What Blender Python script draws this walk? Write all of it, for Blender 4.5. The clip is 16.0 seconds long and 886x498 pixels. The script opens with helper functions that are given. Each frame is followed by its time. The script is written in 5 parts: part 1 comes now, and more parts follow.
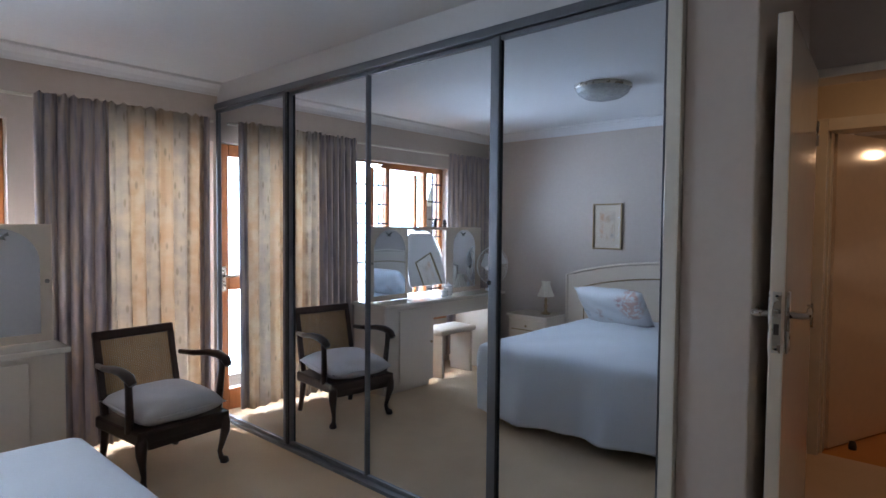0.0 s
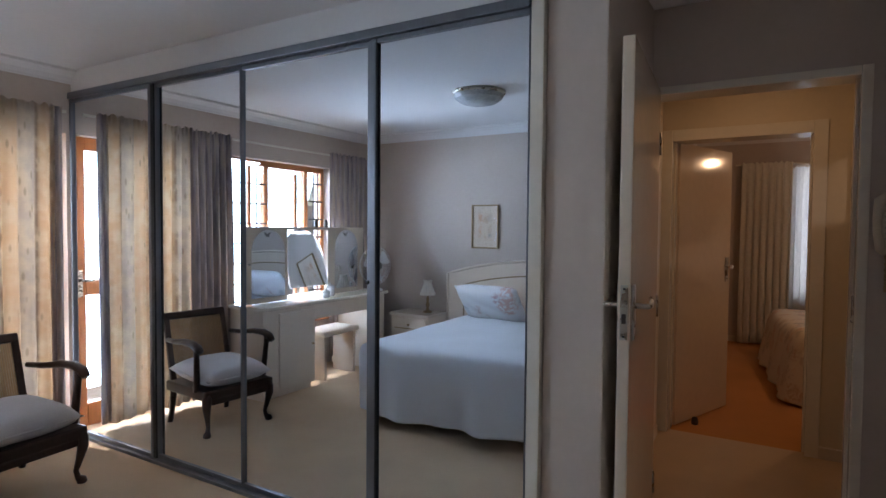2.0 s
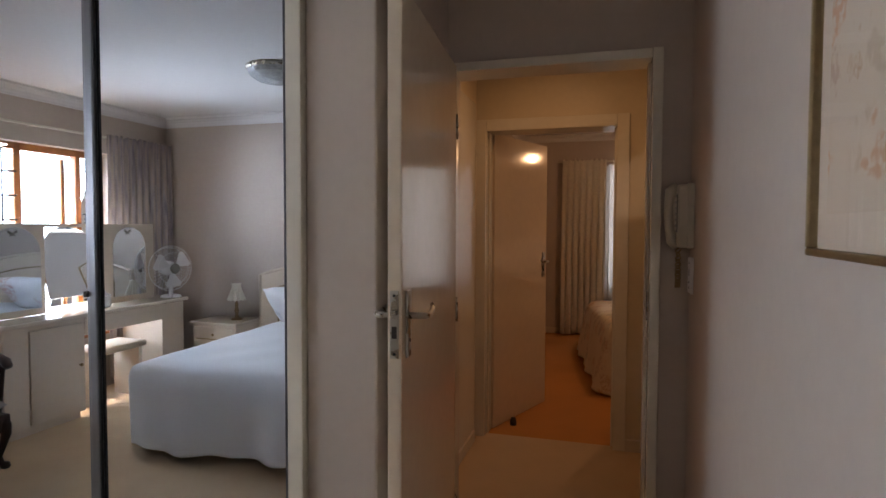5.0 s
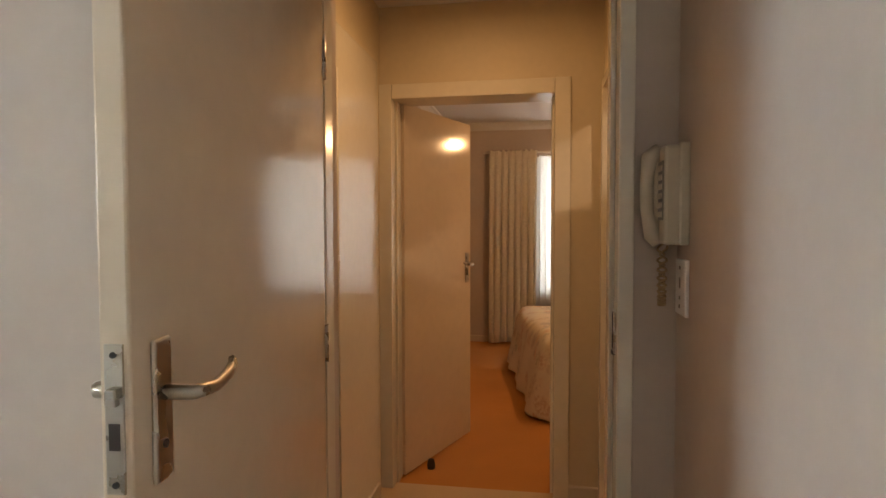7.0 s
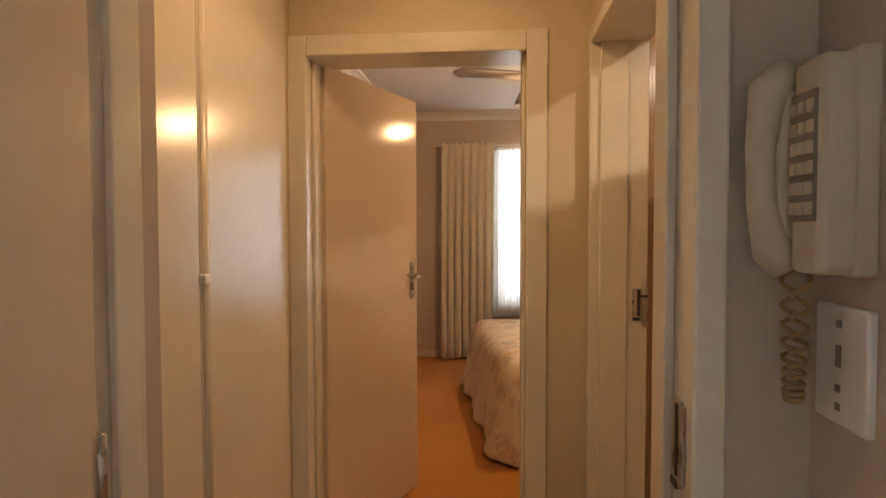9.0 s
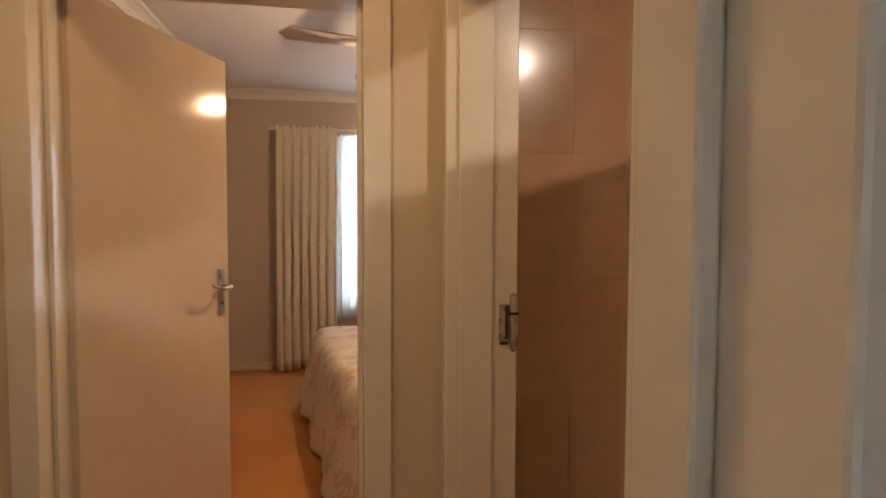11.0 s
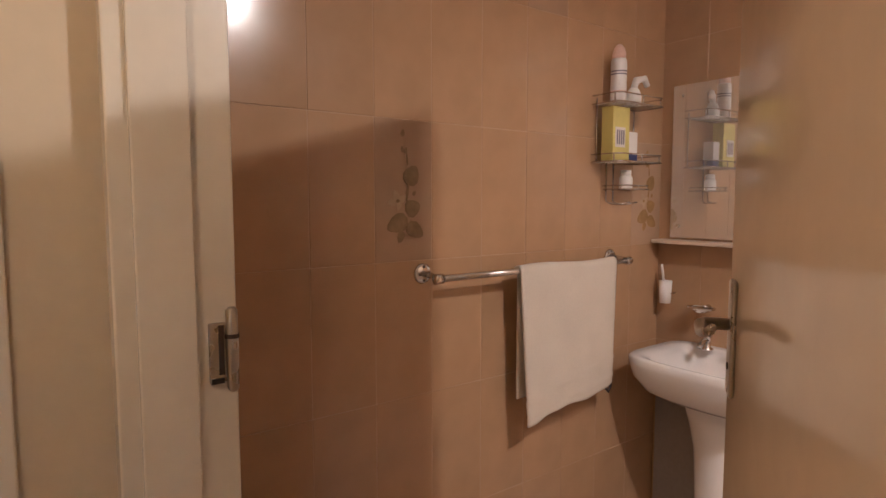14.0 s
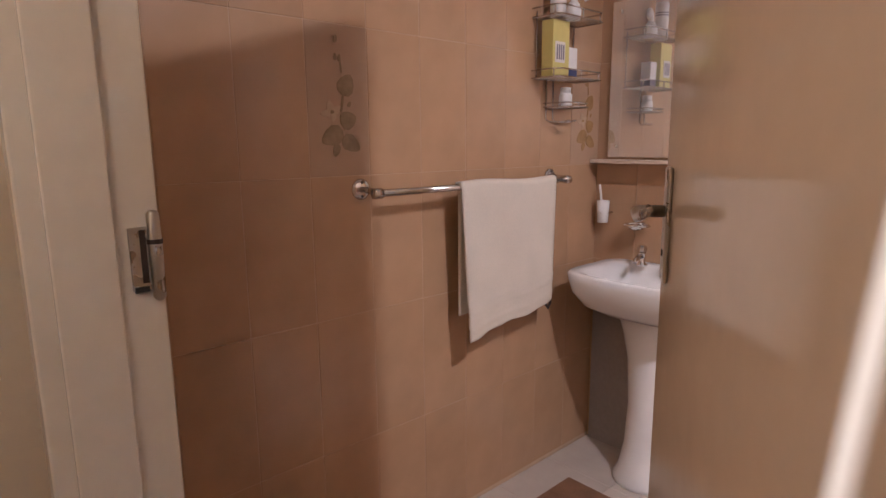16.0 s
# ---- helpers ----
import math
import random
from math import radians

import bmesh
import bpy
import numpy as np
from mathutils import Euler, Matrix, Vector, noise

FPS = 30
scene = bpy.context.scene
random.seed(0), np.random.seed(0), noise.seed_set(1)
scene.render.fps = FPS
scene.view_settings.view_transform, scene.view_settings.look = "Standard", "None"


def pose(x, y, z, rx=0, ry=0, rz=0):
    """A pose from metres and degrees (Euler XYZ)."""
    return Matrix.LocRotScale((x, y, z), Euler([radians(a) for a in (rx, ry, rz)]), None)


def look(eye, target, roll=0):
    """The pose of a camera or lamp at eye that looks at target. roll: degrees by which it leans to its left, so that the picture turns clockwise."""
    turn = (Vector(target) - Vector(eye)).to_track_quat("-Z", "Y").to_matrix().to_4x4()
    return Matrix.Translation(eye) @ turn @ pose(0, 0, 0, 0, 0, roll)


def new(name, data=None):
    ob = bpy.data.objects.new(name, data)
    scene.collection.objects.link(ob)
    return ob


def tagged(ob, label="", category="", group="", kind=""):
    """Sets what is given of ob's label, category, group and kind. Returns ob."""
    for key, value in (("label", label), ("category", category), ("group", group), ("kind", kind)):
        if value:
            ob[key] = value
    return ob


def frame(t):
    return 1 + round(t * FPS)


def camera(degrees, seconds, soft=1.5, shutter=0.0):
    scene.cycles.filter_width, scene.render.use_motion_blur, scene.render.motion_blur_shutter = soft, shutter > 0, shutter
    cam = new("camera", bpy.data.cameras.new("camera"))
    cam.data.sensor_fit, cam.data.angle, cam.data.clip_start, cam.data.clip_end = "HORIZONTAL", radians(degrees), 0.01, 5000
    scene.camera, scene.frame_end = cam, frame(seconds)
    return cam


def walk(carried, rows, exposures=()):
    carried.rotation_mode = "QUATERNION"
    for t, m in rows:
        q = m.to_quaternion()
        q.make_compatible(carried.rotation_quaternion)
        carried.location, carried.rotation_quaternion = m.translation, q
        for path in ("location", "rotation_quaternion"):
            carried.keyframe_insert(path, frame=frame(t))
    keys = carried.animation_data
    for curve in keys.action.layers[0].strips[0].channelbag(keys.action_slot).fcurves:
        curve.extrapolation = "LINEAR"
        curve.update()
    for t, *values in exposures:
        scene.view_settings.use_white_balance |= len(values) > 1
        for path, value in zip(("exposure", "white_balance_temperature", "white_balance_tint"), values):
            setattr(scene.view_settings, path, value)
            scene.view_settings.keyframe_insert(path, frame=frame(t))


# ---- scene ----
cam = camera(74.5, 16.0)
PATH = [
    (0, (0.633, 0.394, 1.416), (-0.707, 1.877, 1.339), 0.5),
    (0.5, (0.642, 0.385, 1.414), (-0.626, 1.93, 1.34), 0.5),
    (1, (0.656, 0.378, 1.416), (-0.538, 1.981, 1.342), 0.5),
    (1.5, (0.675, 0.374, 1.416), (-0.437, 2.034, 1.343), 0.5),
    (2, (0.687, 0.377, 1.416), (-0.339, 2.092, 1.343), 0.5),
    (2.5, (0.699, 0.373, 1.412), (-0.25, 2.132, 1.34), 0.5),
    (3, (0.719, 0.379, 1.409), (-0.143, 2.182, 1.337), 0.5),
    (3.5, (0.73, 0.437, 1.41), (-0.032, 2.284, 1.337), 0.4),
    (4, (0.745, 0.582, 1.415), (0.063, 2.461, 1.34), 0.4),
    (4.5, (0.773, 0.736, 1.416), (0.153, 2.635, 1.34), 0.4),
    (5, (0.778, 0.885, 1.406), (0.216, 2.803, 1.326), 0.2),
    (7.5, (0.678, 1.95, 1.37), (0.406, 3.93, 1.298), -0.1),
    (8, (0.642, 2.155, 1.37), (0.421, 4.142, 1.302), -0.1),
    (10.5, (0.731, 2.906, 1.397), (0.821, 4.904, 1.305), 0.0),
    (11, (0.734, 3.033, 1.393), (1.071, 5.004, 1.297), 0.2),
    (11.5, (0.712, 3.120, 1.392), (1.245, 5.048, 1.281), 0.3),
    (12, (0.717, 3.252, 1.390), (1.321, 5.159, 1.266), 0.3),
    (12.5, (0.733, 3.328, 1.387), (1.445, 5.197, 1.247), 0.2),
    (13, (0.774, 3.399, 1.397), (1.707, 5.168, 1.248), 0.3),
    (13.5, (0.84, 3.489, 1.397), (1.933, 5.157, 1.242), 0.3),
    (14, (0.875, 3.485, 1.388), (2.064, 5.085, 1.225), 0.0),
    (14.5, (0.892, 3.49, 1.365), (2.145, 5.036, 1.173), -0.1),
    (15, (0.899, 3.493, 1.336), (2.189, 5.004, 1.101), -0.3),
    (15.5, (0.895, 3.497, 1.318), (2.206, 4.979, 1.023), -0.4),
    (16, (0.895, 3.496, 1.3), (2.217, 4.954, 0.948), -0.5),
]
EXPOSURES = [(0.0, -0.36, 6750, 19), (3.5, -0.06, 7300, 20), (5.0, -0.02, 8200, 24), (7.5, 1.2, 9000, 14), (10.5, 1.45, 6600, 11), (12.5, 1.5, 6900, 11), (14.0, 1.74, 5500, 12), (16.0, 1.88, 4850, 13)]
DAY_WINDOW, DAY_DOOR, DAY_TWO = 138.0, 112.0, 23.0
FAN_W, BATH_W, HALL_W = 15.0, 10.5, 2.5
walk(cam, [(t, look(eye, aim, roll)) for t, eye, aim, roll in PATH], EXPOSURES)

# ---- world, sun and large lights ----
world = bpy.data.worlds.new("sky")
scene.world = world
world.use_nodes = True
sky_nodes = world.node_tree.nodes
sky = sky_nodes.new("ShaderNodeTexSky")
sky.sky_type, sky.sun_disc = "NISHITA", False
sky.sun_elevation, sky.sun_rotation = radians(56), radians(-80)
sky_nodes["Background"].inputs["Strength"].default_value = 0.12
world.node_tree.links.new(sky.outputs[0], sky_nodes["Background"].inputs["Color"])

sun = new("sun", bpy.data.lights.new("sun", "SUN"))
sun.data.energy, sun.data.angle, sun.data.color = 5.0, radians(0.5), (1.0, 0.93, 0.82)
sun.matrix_world = look((-6, -1, 9), (0, 0, 0))


def area_light(name, m, w, h, watts, colour, spread=180):
    lamp = new(name, bpy.data.lights.new(name, "AREA"))
    lamp.data.shape, lamp.data.size, lamp.data.size_y = "RECTANGLE", w, h
    lamp.data.energy, lamp.data.color = watts, colour
    lamp.data.spread = radians(spread)
    lamp.matrix_world = m
    return lamp


# skylight in the openings
area_light("window_daylight", look((-3.82, 0.58, 1.29), (0, 0.0, -0.1)), 1.25, 1.5, DAY_WINDOW, (0.52, 0.74, 1.0), 125)
area_light("glass_door_daylight", look((-3.82, 1.93, 1.05), (0, 1.75, 0.1)), 0.95, 1.9, DAY_DOOR, (0.60, 0.79, 1.0), 140)
area_light("bedroom_two_daylight", look((1.55, 8.98, 1.4), (1.55, 0, 1.3)), 1.7, 1.6, DAY_TWO, (0.86, 0.94, 1.0))


fan_lamp = new("fan_lamp_glow", bpy.data.lights.new("fan_lamp_glow", "POINT"))
fan_lamp.data.energy, fan_lamp.data.color, fan_lamp.data.shadow_soft_size = FAN_W, (1.0, 0.66, 0.38), 0.022
fan_lamp.matrix_world = pose(1.26, 6.26, 2.075)
# added warm fill under the hall ceiling to lift the dark hall and jambs
area_light("hall_fill", look((0.46, 3.95, 2.435), (0.46, 3.951, 0)), 0.22, 0.22, HALL_W, (1.0, 0.66, 0.38))
area_light("bathroom_lamp_glow", look((1.865, 3.02, 2.44), (1.865, 3.021, 0)), 0.09, 0.09, BATH_W, (1.0, 0.82, 0.67))

# ---- materials ----


class Graph:
    """Short hand for a node material."""

    def __init__(self, name, colour, rough=0.6, metal=0.0, **more):
        self.mat = bpy.data.materials.new(name)
        self.mat.use_nodes = True
        self.tree = self.mat.node_tree
        self.bsdf = self.tree.nodes["Principled BSDF"]
        self.bsdf.inputs["Base Color"].default_value = (*colour, 1)
        self.bsdf.inputs["Roughness"].default_value = rough
        self.bsdf.inputs["Metallic"].default_value = metal
        for key, value in more.items():
            self.bsdf.inputs[key.replace("_", " ")].default_value = value
        self.colour = colour
        self.where = None

    def node(self, kind, **values):
        n = self.tree.nodes.new(kind)
        for key, value in values.items():
            n.inputs[key].default_value = value
        return n

    def link(self, a, b):
        self.tree.links.new(a, b)

    def coords(self, stretch=(1, 1, 1)):
        tc = self.node("ShaderNodeTexCoord")
        mp = self.node("ShaderNodeMapping")
        mp.inputs["Scale"].default_value = stretch
        self.link(tc.outputs["Object"], mp.inputs["Vector"])
        return mp.outputs[0]

    def noise(self, scale, detail=4.0, stretch=(1, 1, 1)):
        n = self.node("ShaderNodeTexNoise", Scale=scale, Detail=detail)
        self.link(self.coords(stretch), n.inputs["Vector"])
        return n.outputs["Fac"]

    def ramp(self, fac, stops):
        r = self.node("ShaderNodeValToRGB")
        els = r.color_ramp.elements
        while len(els) < len(stops):
            els.new(0.5)
        for e, (p, c) in zip(els, stops):
            e.position, e.color = p, (*c, 1)
        self.link(fac, r.inputs[0])
        return r.outputs[0]

    def mix(self, fac, a, b):
        m = self.node("ShaderNodeMix")
        m.data_type = "RGBA"
        for sock, v in ((m.inputs[0], fac), (m.inputs[6], a), (m.inputs[7], b)):
            if isinstance(v, (int, float)):
                sock.default_value = v
            elif isinstance(v, tuple):
                sock.default_value = (*v, 1)
            else:
                self.link(v, sock)
        return m.outputs[2]

    def base(self, out):
        self.link(out, self.bsdf.inputs["Base Color"])
        return self

    def vary(self, big=1.2, fine=40.0, amount=0.10, stretch=(1, 1, 1)):
        """Uneven colour at two scales."""
        c = self.colour
        dark = tuple(v * (1 - amount) for v in c)
        light = tuple(min(1, v * (1 + amount * 0.7)) for v in c)
        a = self.ramp(self.noise(big, 3, stretch), [(0.35, dark), (0.65, light)])
        f = self.ramp(self.noise(fine, 3, stretch), [(0.3, dark), (0.7, light)])
        return self.base(self.mix(0.45, a, f))

    def bump(self, scale, strength=0.2, distance=0.004, stretch=(1, 1, 1), detail=4.0):
        b = self.node("ShaderNodeBump", Strength=strength, Distance=distance)
        self.link(self.noise(scale, detail, stretch), b.inputs["Height"])
        self.link(b.outputs[0], self.bsdf.inputs["Normal"])
        return self

    def glossvary(self, lo, hi, scale=6.0):
        r = self.ramp(self.noise(scale), [(0.3, (lo,) * 3), (0.7, (hi,) * 3)])
        self.link(r, self.bsdf.inputs["Roughness"])
        return self


WALL = Graph("wall_paint", (0.51, 0.42, 0.352), 0.75).vary(0.8, 30, 0.05).bump(120, 0.12, 0.002).mat
HALLWALL = Graph("hall_cream_paint", (0.62, 0.52, 0.37), 0.55).vary(0.8, 30, 0.05).bump(110, 0.10, 0.002).mat
CEILING = Graph("ceiling_paint", (0.68, 0.66, 0.64), 0.85).vary(0.7, 40, 0.04).bump(90, 0.15, 0.003).mat
WHITE = Graph("white_gloss_paint", (0.72, 0.66, 0.55), 0.2).vary(1.5, 25, 0.05).bump(25, 0.06, 0.002).mat
DOOR = Graph("cream_door_enamel", (0.67, 0.55, 0.42), 0.11, Specular_IOR_Level=0.42).vary(1.0, 18, 0.06).bump(14, 0.05, 0.003).mat
CARPET = Graph("beige_carpet", (0.62, 0.44, 0.28), 0.95).vary(1.6, 160, 0.16).bump(420, 0.7, 0.006).mat
ORANGE = Graph("orange_carpet", (0.55, 0.22, 0.06), 0.95).vary(1.3, 160, 0.18).bump(420, 0.7, 0.006).mat
MIRROR = Graph("silvered_mirror", (0.81, 0.88, 0.95), 0.012, 1.0).mat


def pale_mirror():
    """A bathroom mirror with an uneven share of white diffuse mixed in."""
    g = Graph("pale_mirror", (0.86, 0.87, 0.88), 0.02, 1.0)
    pale_layer = g.node("ShaderNodeBsdfDiffuse")
    pale_layer.inputs["Color"].default_value = (0.8, 0.78, 0.75, 1)
    mx = g.node("ShaderNodeMixShader")
    g.link(g.ramp(g.noise(5, 6), [(0.3, (0.16,) * 3), (0.7, (0.26,) * 3)]), mx.inputs[0])
    g.link(g.bsdf.outputs[0], mx.inputs[1])
    g.link(pale_layer.outputs[0], mx.inputs[2])
    g.link(mx.outputs[0], g.tree.nodes["Material Output"].inputs["Surface"])
    return g.mat


PALEMIRROR = pale_mirror()
ALU = Graph("grey_aluminium", (0.20, 0.21, 0.23), 0.38, 0.85).vary(3, 80, 0.1, (1, 1, 0.1)).mat
DARKALU = Graph("dark_pile_seal", (0.02, 0.022, 0.025), 0.6).vary(3, 80, 0.15).mat
MAHOG = Graph("dark_stained_wood", (0.045, 0.018, 0.010), 0.3).vary(6, 60, 0.35, (1, 1, 0.15)).bump(60, 0.12, 0.002).mat
CANE = Graph("woven_cane", (0.33, 0.19, 0.08), 0.55).vary(12, 120, 0.2).mat
CUSHION = Graph("pale_linen", (0.56, 0.52, 0.50), 0.9).vary(4, 150, 0.08).bump(350, 0.35, 0.003).mat
LINEN = Graph("white_bedspread", (0.70, 0.71, 0.72), 0.85).vary(2, 120, 0.05).bump(260, 0.3, 0.003).mat
MELAMINE = Graph("cream_melamine", (0.66, 0.54, 0.42), 0.3).vary(1.2, 30, 0.04).bump(40, 0.05, 0.001).mat
MELATOP = Graph("cream_gloss_top", (0.70, 0.60, 0.49), 0.12).vary(1.2, 30, 0.04).mat
GOLD = Graph("gilt_moulding", (0.30, 0.20, 0.10), 0.4, 0.6).vary(10, 90, 0.2).mat
ORWOOD = Graph("varnished_meranti", (0.42, 0.14, 0.04), 0.3).vary(4, 40, 0.25, (1, 1, 0.12)).bump(50, 0.1, 0.002).mat
STEEL = Graph("satin_nickel", (0.48, 0.44, 0.38), 0.28, 1.0).glossvary(0.2, 0.4, 20).mat
CHROME = Graph("chrome", (0.66, 0.63, 0.60), 0.12, 1.0).glossvary(0.08, 0.2, 12).mat
BLACKMETAL = Graph("dark_iron", (0.03, 0.03, 0.03), 0.5, 0.3).vary(8, 80, 0.2).mat
PORCELAIN = Graph("white_porcelain", (0.80, 0.78, 0.76), 0.1).vary(2, 20, 0.02).mat
TOWEL = Graph("white_terry", (0.80, 0.72, 0.61), 0.95).vary(5, 200, 0.07).bump(500, 0.8, 0.006).mat
PHONE = Graph("ivory_plastic", (0.56, 0.49, 0.38), 0.35).vary(4, 60, 0.05).mat
PLASTIC = Graph("white_plastic", (0.74, 0.72, 0.70), 0.35).vary(4, 60, 0.03).mat
GREYP = Graph("grey_keys", (0.22, 0.20, 0.17), 0.4).vary(8, 60, 0.1).mat
# grey of the untiled wall under the basin, its shade included in the colour
SHADEDGREY = Graph("shaded_untiled_grey", (0.33, 0.29, 0.26), 0.8).vary(3, 60, 0.12).bump(60, 0.3, 0.003).mat
GROUT = Graph("tile_grout", (0.50, 0.345, 0.215), 0.7).vary(6, 90, 0.12).mat
MAT = Graph("brown_bath_mat", (0.24, 0.12, 0.06), 0.95).vary(8, 200, 0.3).bump(300, 0.8, 0.008).mat
PAVE = Graph("garden_paving", (0.42, 0.38, 0.33), 0.9).vary(0.8, 12, 0.2).bump(30, 0.3, 0.01).mat
GARDENWALL = Graph("garden_wall_plaster", (0.62, 0.57, 0.50), 0.85).vary(0.6, 20, 0.1).mat
YELLOW = Graph("yellow_carton", (0.60, 0.52, 0.16), 0.5).vary(8, 60, 0.06).mat
NAVY = Graph("navy_print", (0.02, 0.03, 0.12), 0.5).vary(8, 60, 0.1).mat
PINKISH = Graph("pale_pink_cap", (0.72, 0.50, 0.42), 0.4).vary(8, 60, 0.05).mat
PAPER = Graph("pale_print", (0.70, 0.66, 0.62), 0.6).vary(8, 60, 0.06).mat
INK = Graph("grey_ink", (0.22, 0.20, 0.24), 0.6).vary(8, 60, 0.1).mat
LAMPSHADE = Graph("frosted_ceiling_glass", (0.62, 0.64, 0.64), 0.25, Transmission_Weight=0.25).vary(14, 60, 0.2).bump(45, 0.8, 0.01).mat
RUBBER = Graph("dark_rubber", (0.04, 0.025, 0.02), 0.7).vary(10, 60, 0.2).mat
SKIRT = Graph("cream_skirting", (0.60, 0.52, 0.42), 0.4).vary(2, 30, 0.06).mat


def tile_material(name, tint):
    g = Graph(name, tint, 0.16)
    info = g.node("ShaderNodeObjectInfo")
    a = tuple(v * 0.93 for v in tint)
    b = tuple(v * 1.07 for v in tint)
    each = g.ramp(info.outputs["Random"], [(0.0, a), (1.0, b)])
    mottled = g.ramp(g.noise(9, 5), [(0.35, tuple(v * 0.9 for v in tint)), (0.65, tuple(v * 1.08 for v in tint))])
    return g.base(g.mix(0.5, each, mottled)).bump(7, 0.10, 0.004).glossvary(0.12, 0.24, 5).mat


TILE = tile_material("brown_glazed_tile", (0.44, 0.275, 0.155))
DECO = tile_material("decor_tile", (0.415, 0.275, 0.175))
FLOORTILE = tile_material("white_floor_tile", (0.50, 0.43, 0.37))
LEAF = Graph("painted_leaf_motif", (0.27, 0.19, 0.11), 0.2).vary(14, 60, 0.25).mat
PETAL = Graph("painted_petal_motif", (0.47, 0.335, 0.215), 0.2).vary(14, 60, 0.15).mat
RUST = Graph("painted_rust_motif", (0.33, 0.20, 0.085), 0.2).vary(14, 60, 0.2).mat


def cloth_material(name, make, translucent=0.35):
    """Woven cloth that lets some light through."""
    g = Graph(name, (0.5, 0.5, 0.5), 0.9)
    colour = make(g)
    g.base(colour)
    g.bump(300, 0.3, 0.003)
    tr = g.node("ShaderNodeBsdfTranslucent")
    g.link(colour, tr.inputs["Color"])
    mx = g.node("ShaderNodeMixShader")
    mx.inputs[0].default_value = translucent
    g.link(g.bsdf.outputs[0], mx.inputs[1])
    g.link(tr.outputs[0], mx.inputs[2])
    g.link(mx.outputs[0], g.tree.nodes["Material Output"].inputs["Surface"])
    return g.mat


def stripes(g):
    """Vertical bands of gold, cream and blue-grey with sprigs; u runs along the cloth's width in metres."""
    uv = g.node("ShaderNodeUVMap")
    sep = g.node("ShaderNodeSeparateXYZ")
    g.link(uv.outputs[0], sep.inputs[0])
    period = g.node("ShaderNodeMath")
    period.operation = "FRACT"
    mul = g.node("ShaderNodeMath")
    mul.operation = "MULTIPLY"
    mul.inputs[1].default_value = 1.7
    g.link(sep.outputs[0], mul.inputs[0])
    g.link(mul.outputs[0], period.inputs[0])
    gold, rim, ash = (0.45, 0.335, 0.235), (0.26, 0.20, 0.155), (0.395, 0.345, 0.30)
    band = g.ramp(period.outputs[0], [(0.0, gold), (0.22, gold), (0.25, rim), (0.28, ash), (0.50, ash),
                                      (0.53, (0.50, 0.385, 0.28)), (0.78, gold), (0.81, rim), (0.84, ash), (1.0, ash)])
    vor = g.node("ShaderNodeTexVoronoi", Scale=11.0)
    lean = g.node("ShaderNodeMapping")
    lean.inputs["Rotation"].default_value = (0, 0, 0.5)
    lean.inputs["Scale"].default_value = (1.9, 0.65, 1)
    g.link(uv.outputs[0], lean.inputs[0])
    g.link(lean.outputs[0], vor.inputs["Vector"])
    spot = g.ramp(vor.outputs["Distance"], [(0.12, (1, 1, 1)), (0.24, (0, 0, 0))])
    nz = g.node("ShaderNodeTexNoise", Scale=9.0, Detail=6.0)
    g.link(uv.outputs[0], nz.inputs["Vector"])
    dapple = g.ramp(nz.outputs["Fac"], [(0.42, (0, 0, 0)), (0.62, (1, 1, 1))])
    a = g.mix(dapple, band, (0.50, 0.42, 0.33))
    b = g.mix(0.85, band, a)
    m = g.node("ShaderNodeMath")
    m.operation = "MULTIPLY"
    g.link(spot, m.inputs[0])
    m.inputs[1].default_value = 0.65
    return g.mix(m.outputs[0], b, (0.24, 0.20, 0.15))


def blue_stripes(g):
    uv = g.node("ShaderNodeUVMap")
    nz = g.node("ShaderNodeTexNoise", Scale=5.0, Detail=5.0)
    mp = g.node("ShaderNodeMapping")
    mp.inputs["Scale"].default_value = (6, 0.6, 1)
    g.link(uv.outputs[0], mp.inputs[0])
    g.link(mp.outputs[0], nz.inputs["Vector"])
    return g.ramp(nz.outputs["Fac"], [(0.3, (0.23, 0.20, 0.21)), (0.48, (0.36, 0.30, 0.29)), (0.58, (0.42, 0.33, 0.27)), (0.72, (0.31, 0.275, 0.28))])


def plain_cream(g):
    return g.ramp(g.noise(30, 4), [(0.3, (0.80, 0.74, 0.62)), (0.7, (0.88, 0.82, 0.70))])


def sheer_white(g):
    return g.ramp(g.noise(40, 4, (4, 4, 0.4)), [(0.3, (0.74, 0.77, 0.80)), (0.7, (0.88, 0.9, 0.92))])


def florals(ground, spots, scale):
    def make(g):
        vor = g.node("ShaderNodeTexVoronoi", Scale=scale)
        nz = g.node("ShaderNodeTexNoise", Scale=scale * 1.3, Detail=5.0)
        g.link(g.coords(), nz.inputs["Vector"])
        warp = g.mix(0.14, g.coords(), nz.outputs["Color"])
        g.link(warp, vor.inputs["Vector"])
        blot = g.ramp(vor.outputs["Distance"], [(0.36, (1, 1, 1)), (0.52, (0, 0, 0))])
        fine = g.ramp(g.noise(scale * 5, 5), [(0.40, (0, 0, 0)), (0.52, (1, 1, 1))])
        m = g.node("ShaderNodeMath")
        m.operation = "MULTIPLY"
        g.link(blot, m.inputs[0])
        g.link(fine, m.inputs[1])
        sep = g.node("ShaderNodeSeparateColor")
        g.link(vor.outputs["Color"], sep.inputs[0])
        tint = g.ramp(sep.outputs[0], [(k / max(1, len(spots) - 1), c) for k, c in enumerate(spots)])
        return g.mix(m.outputs[0], ground, tint)
    return make


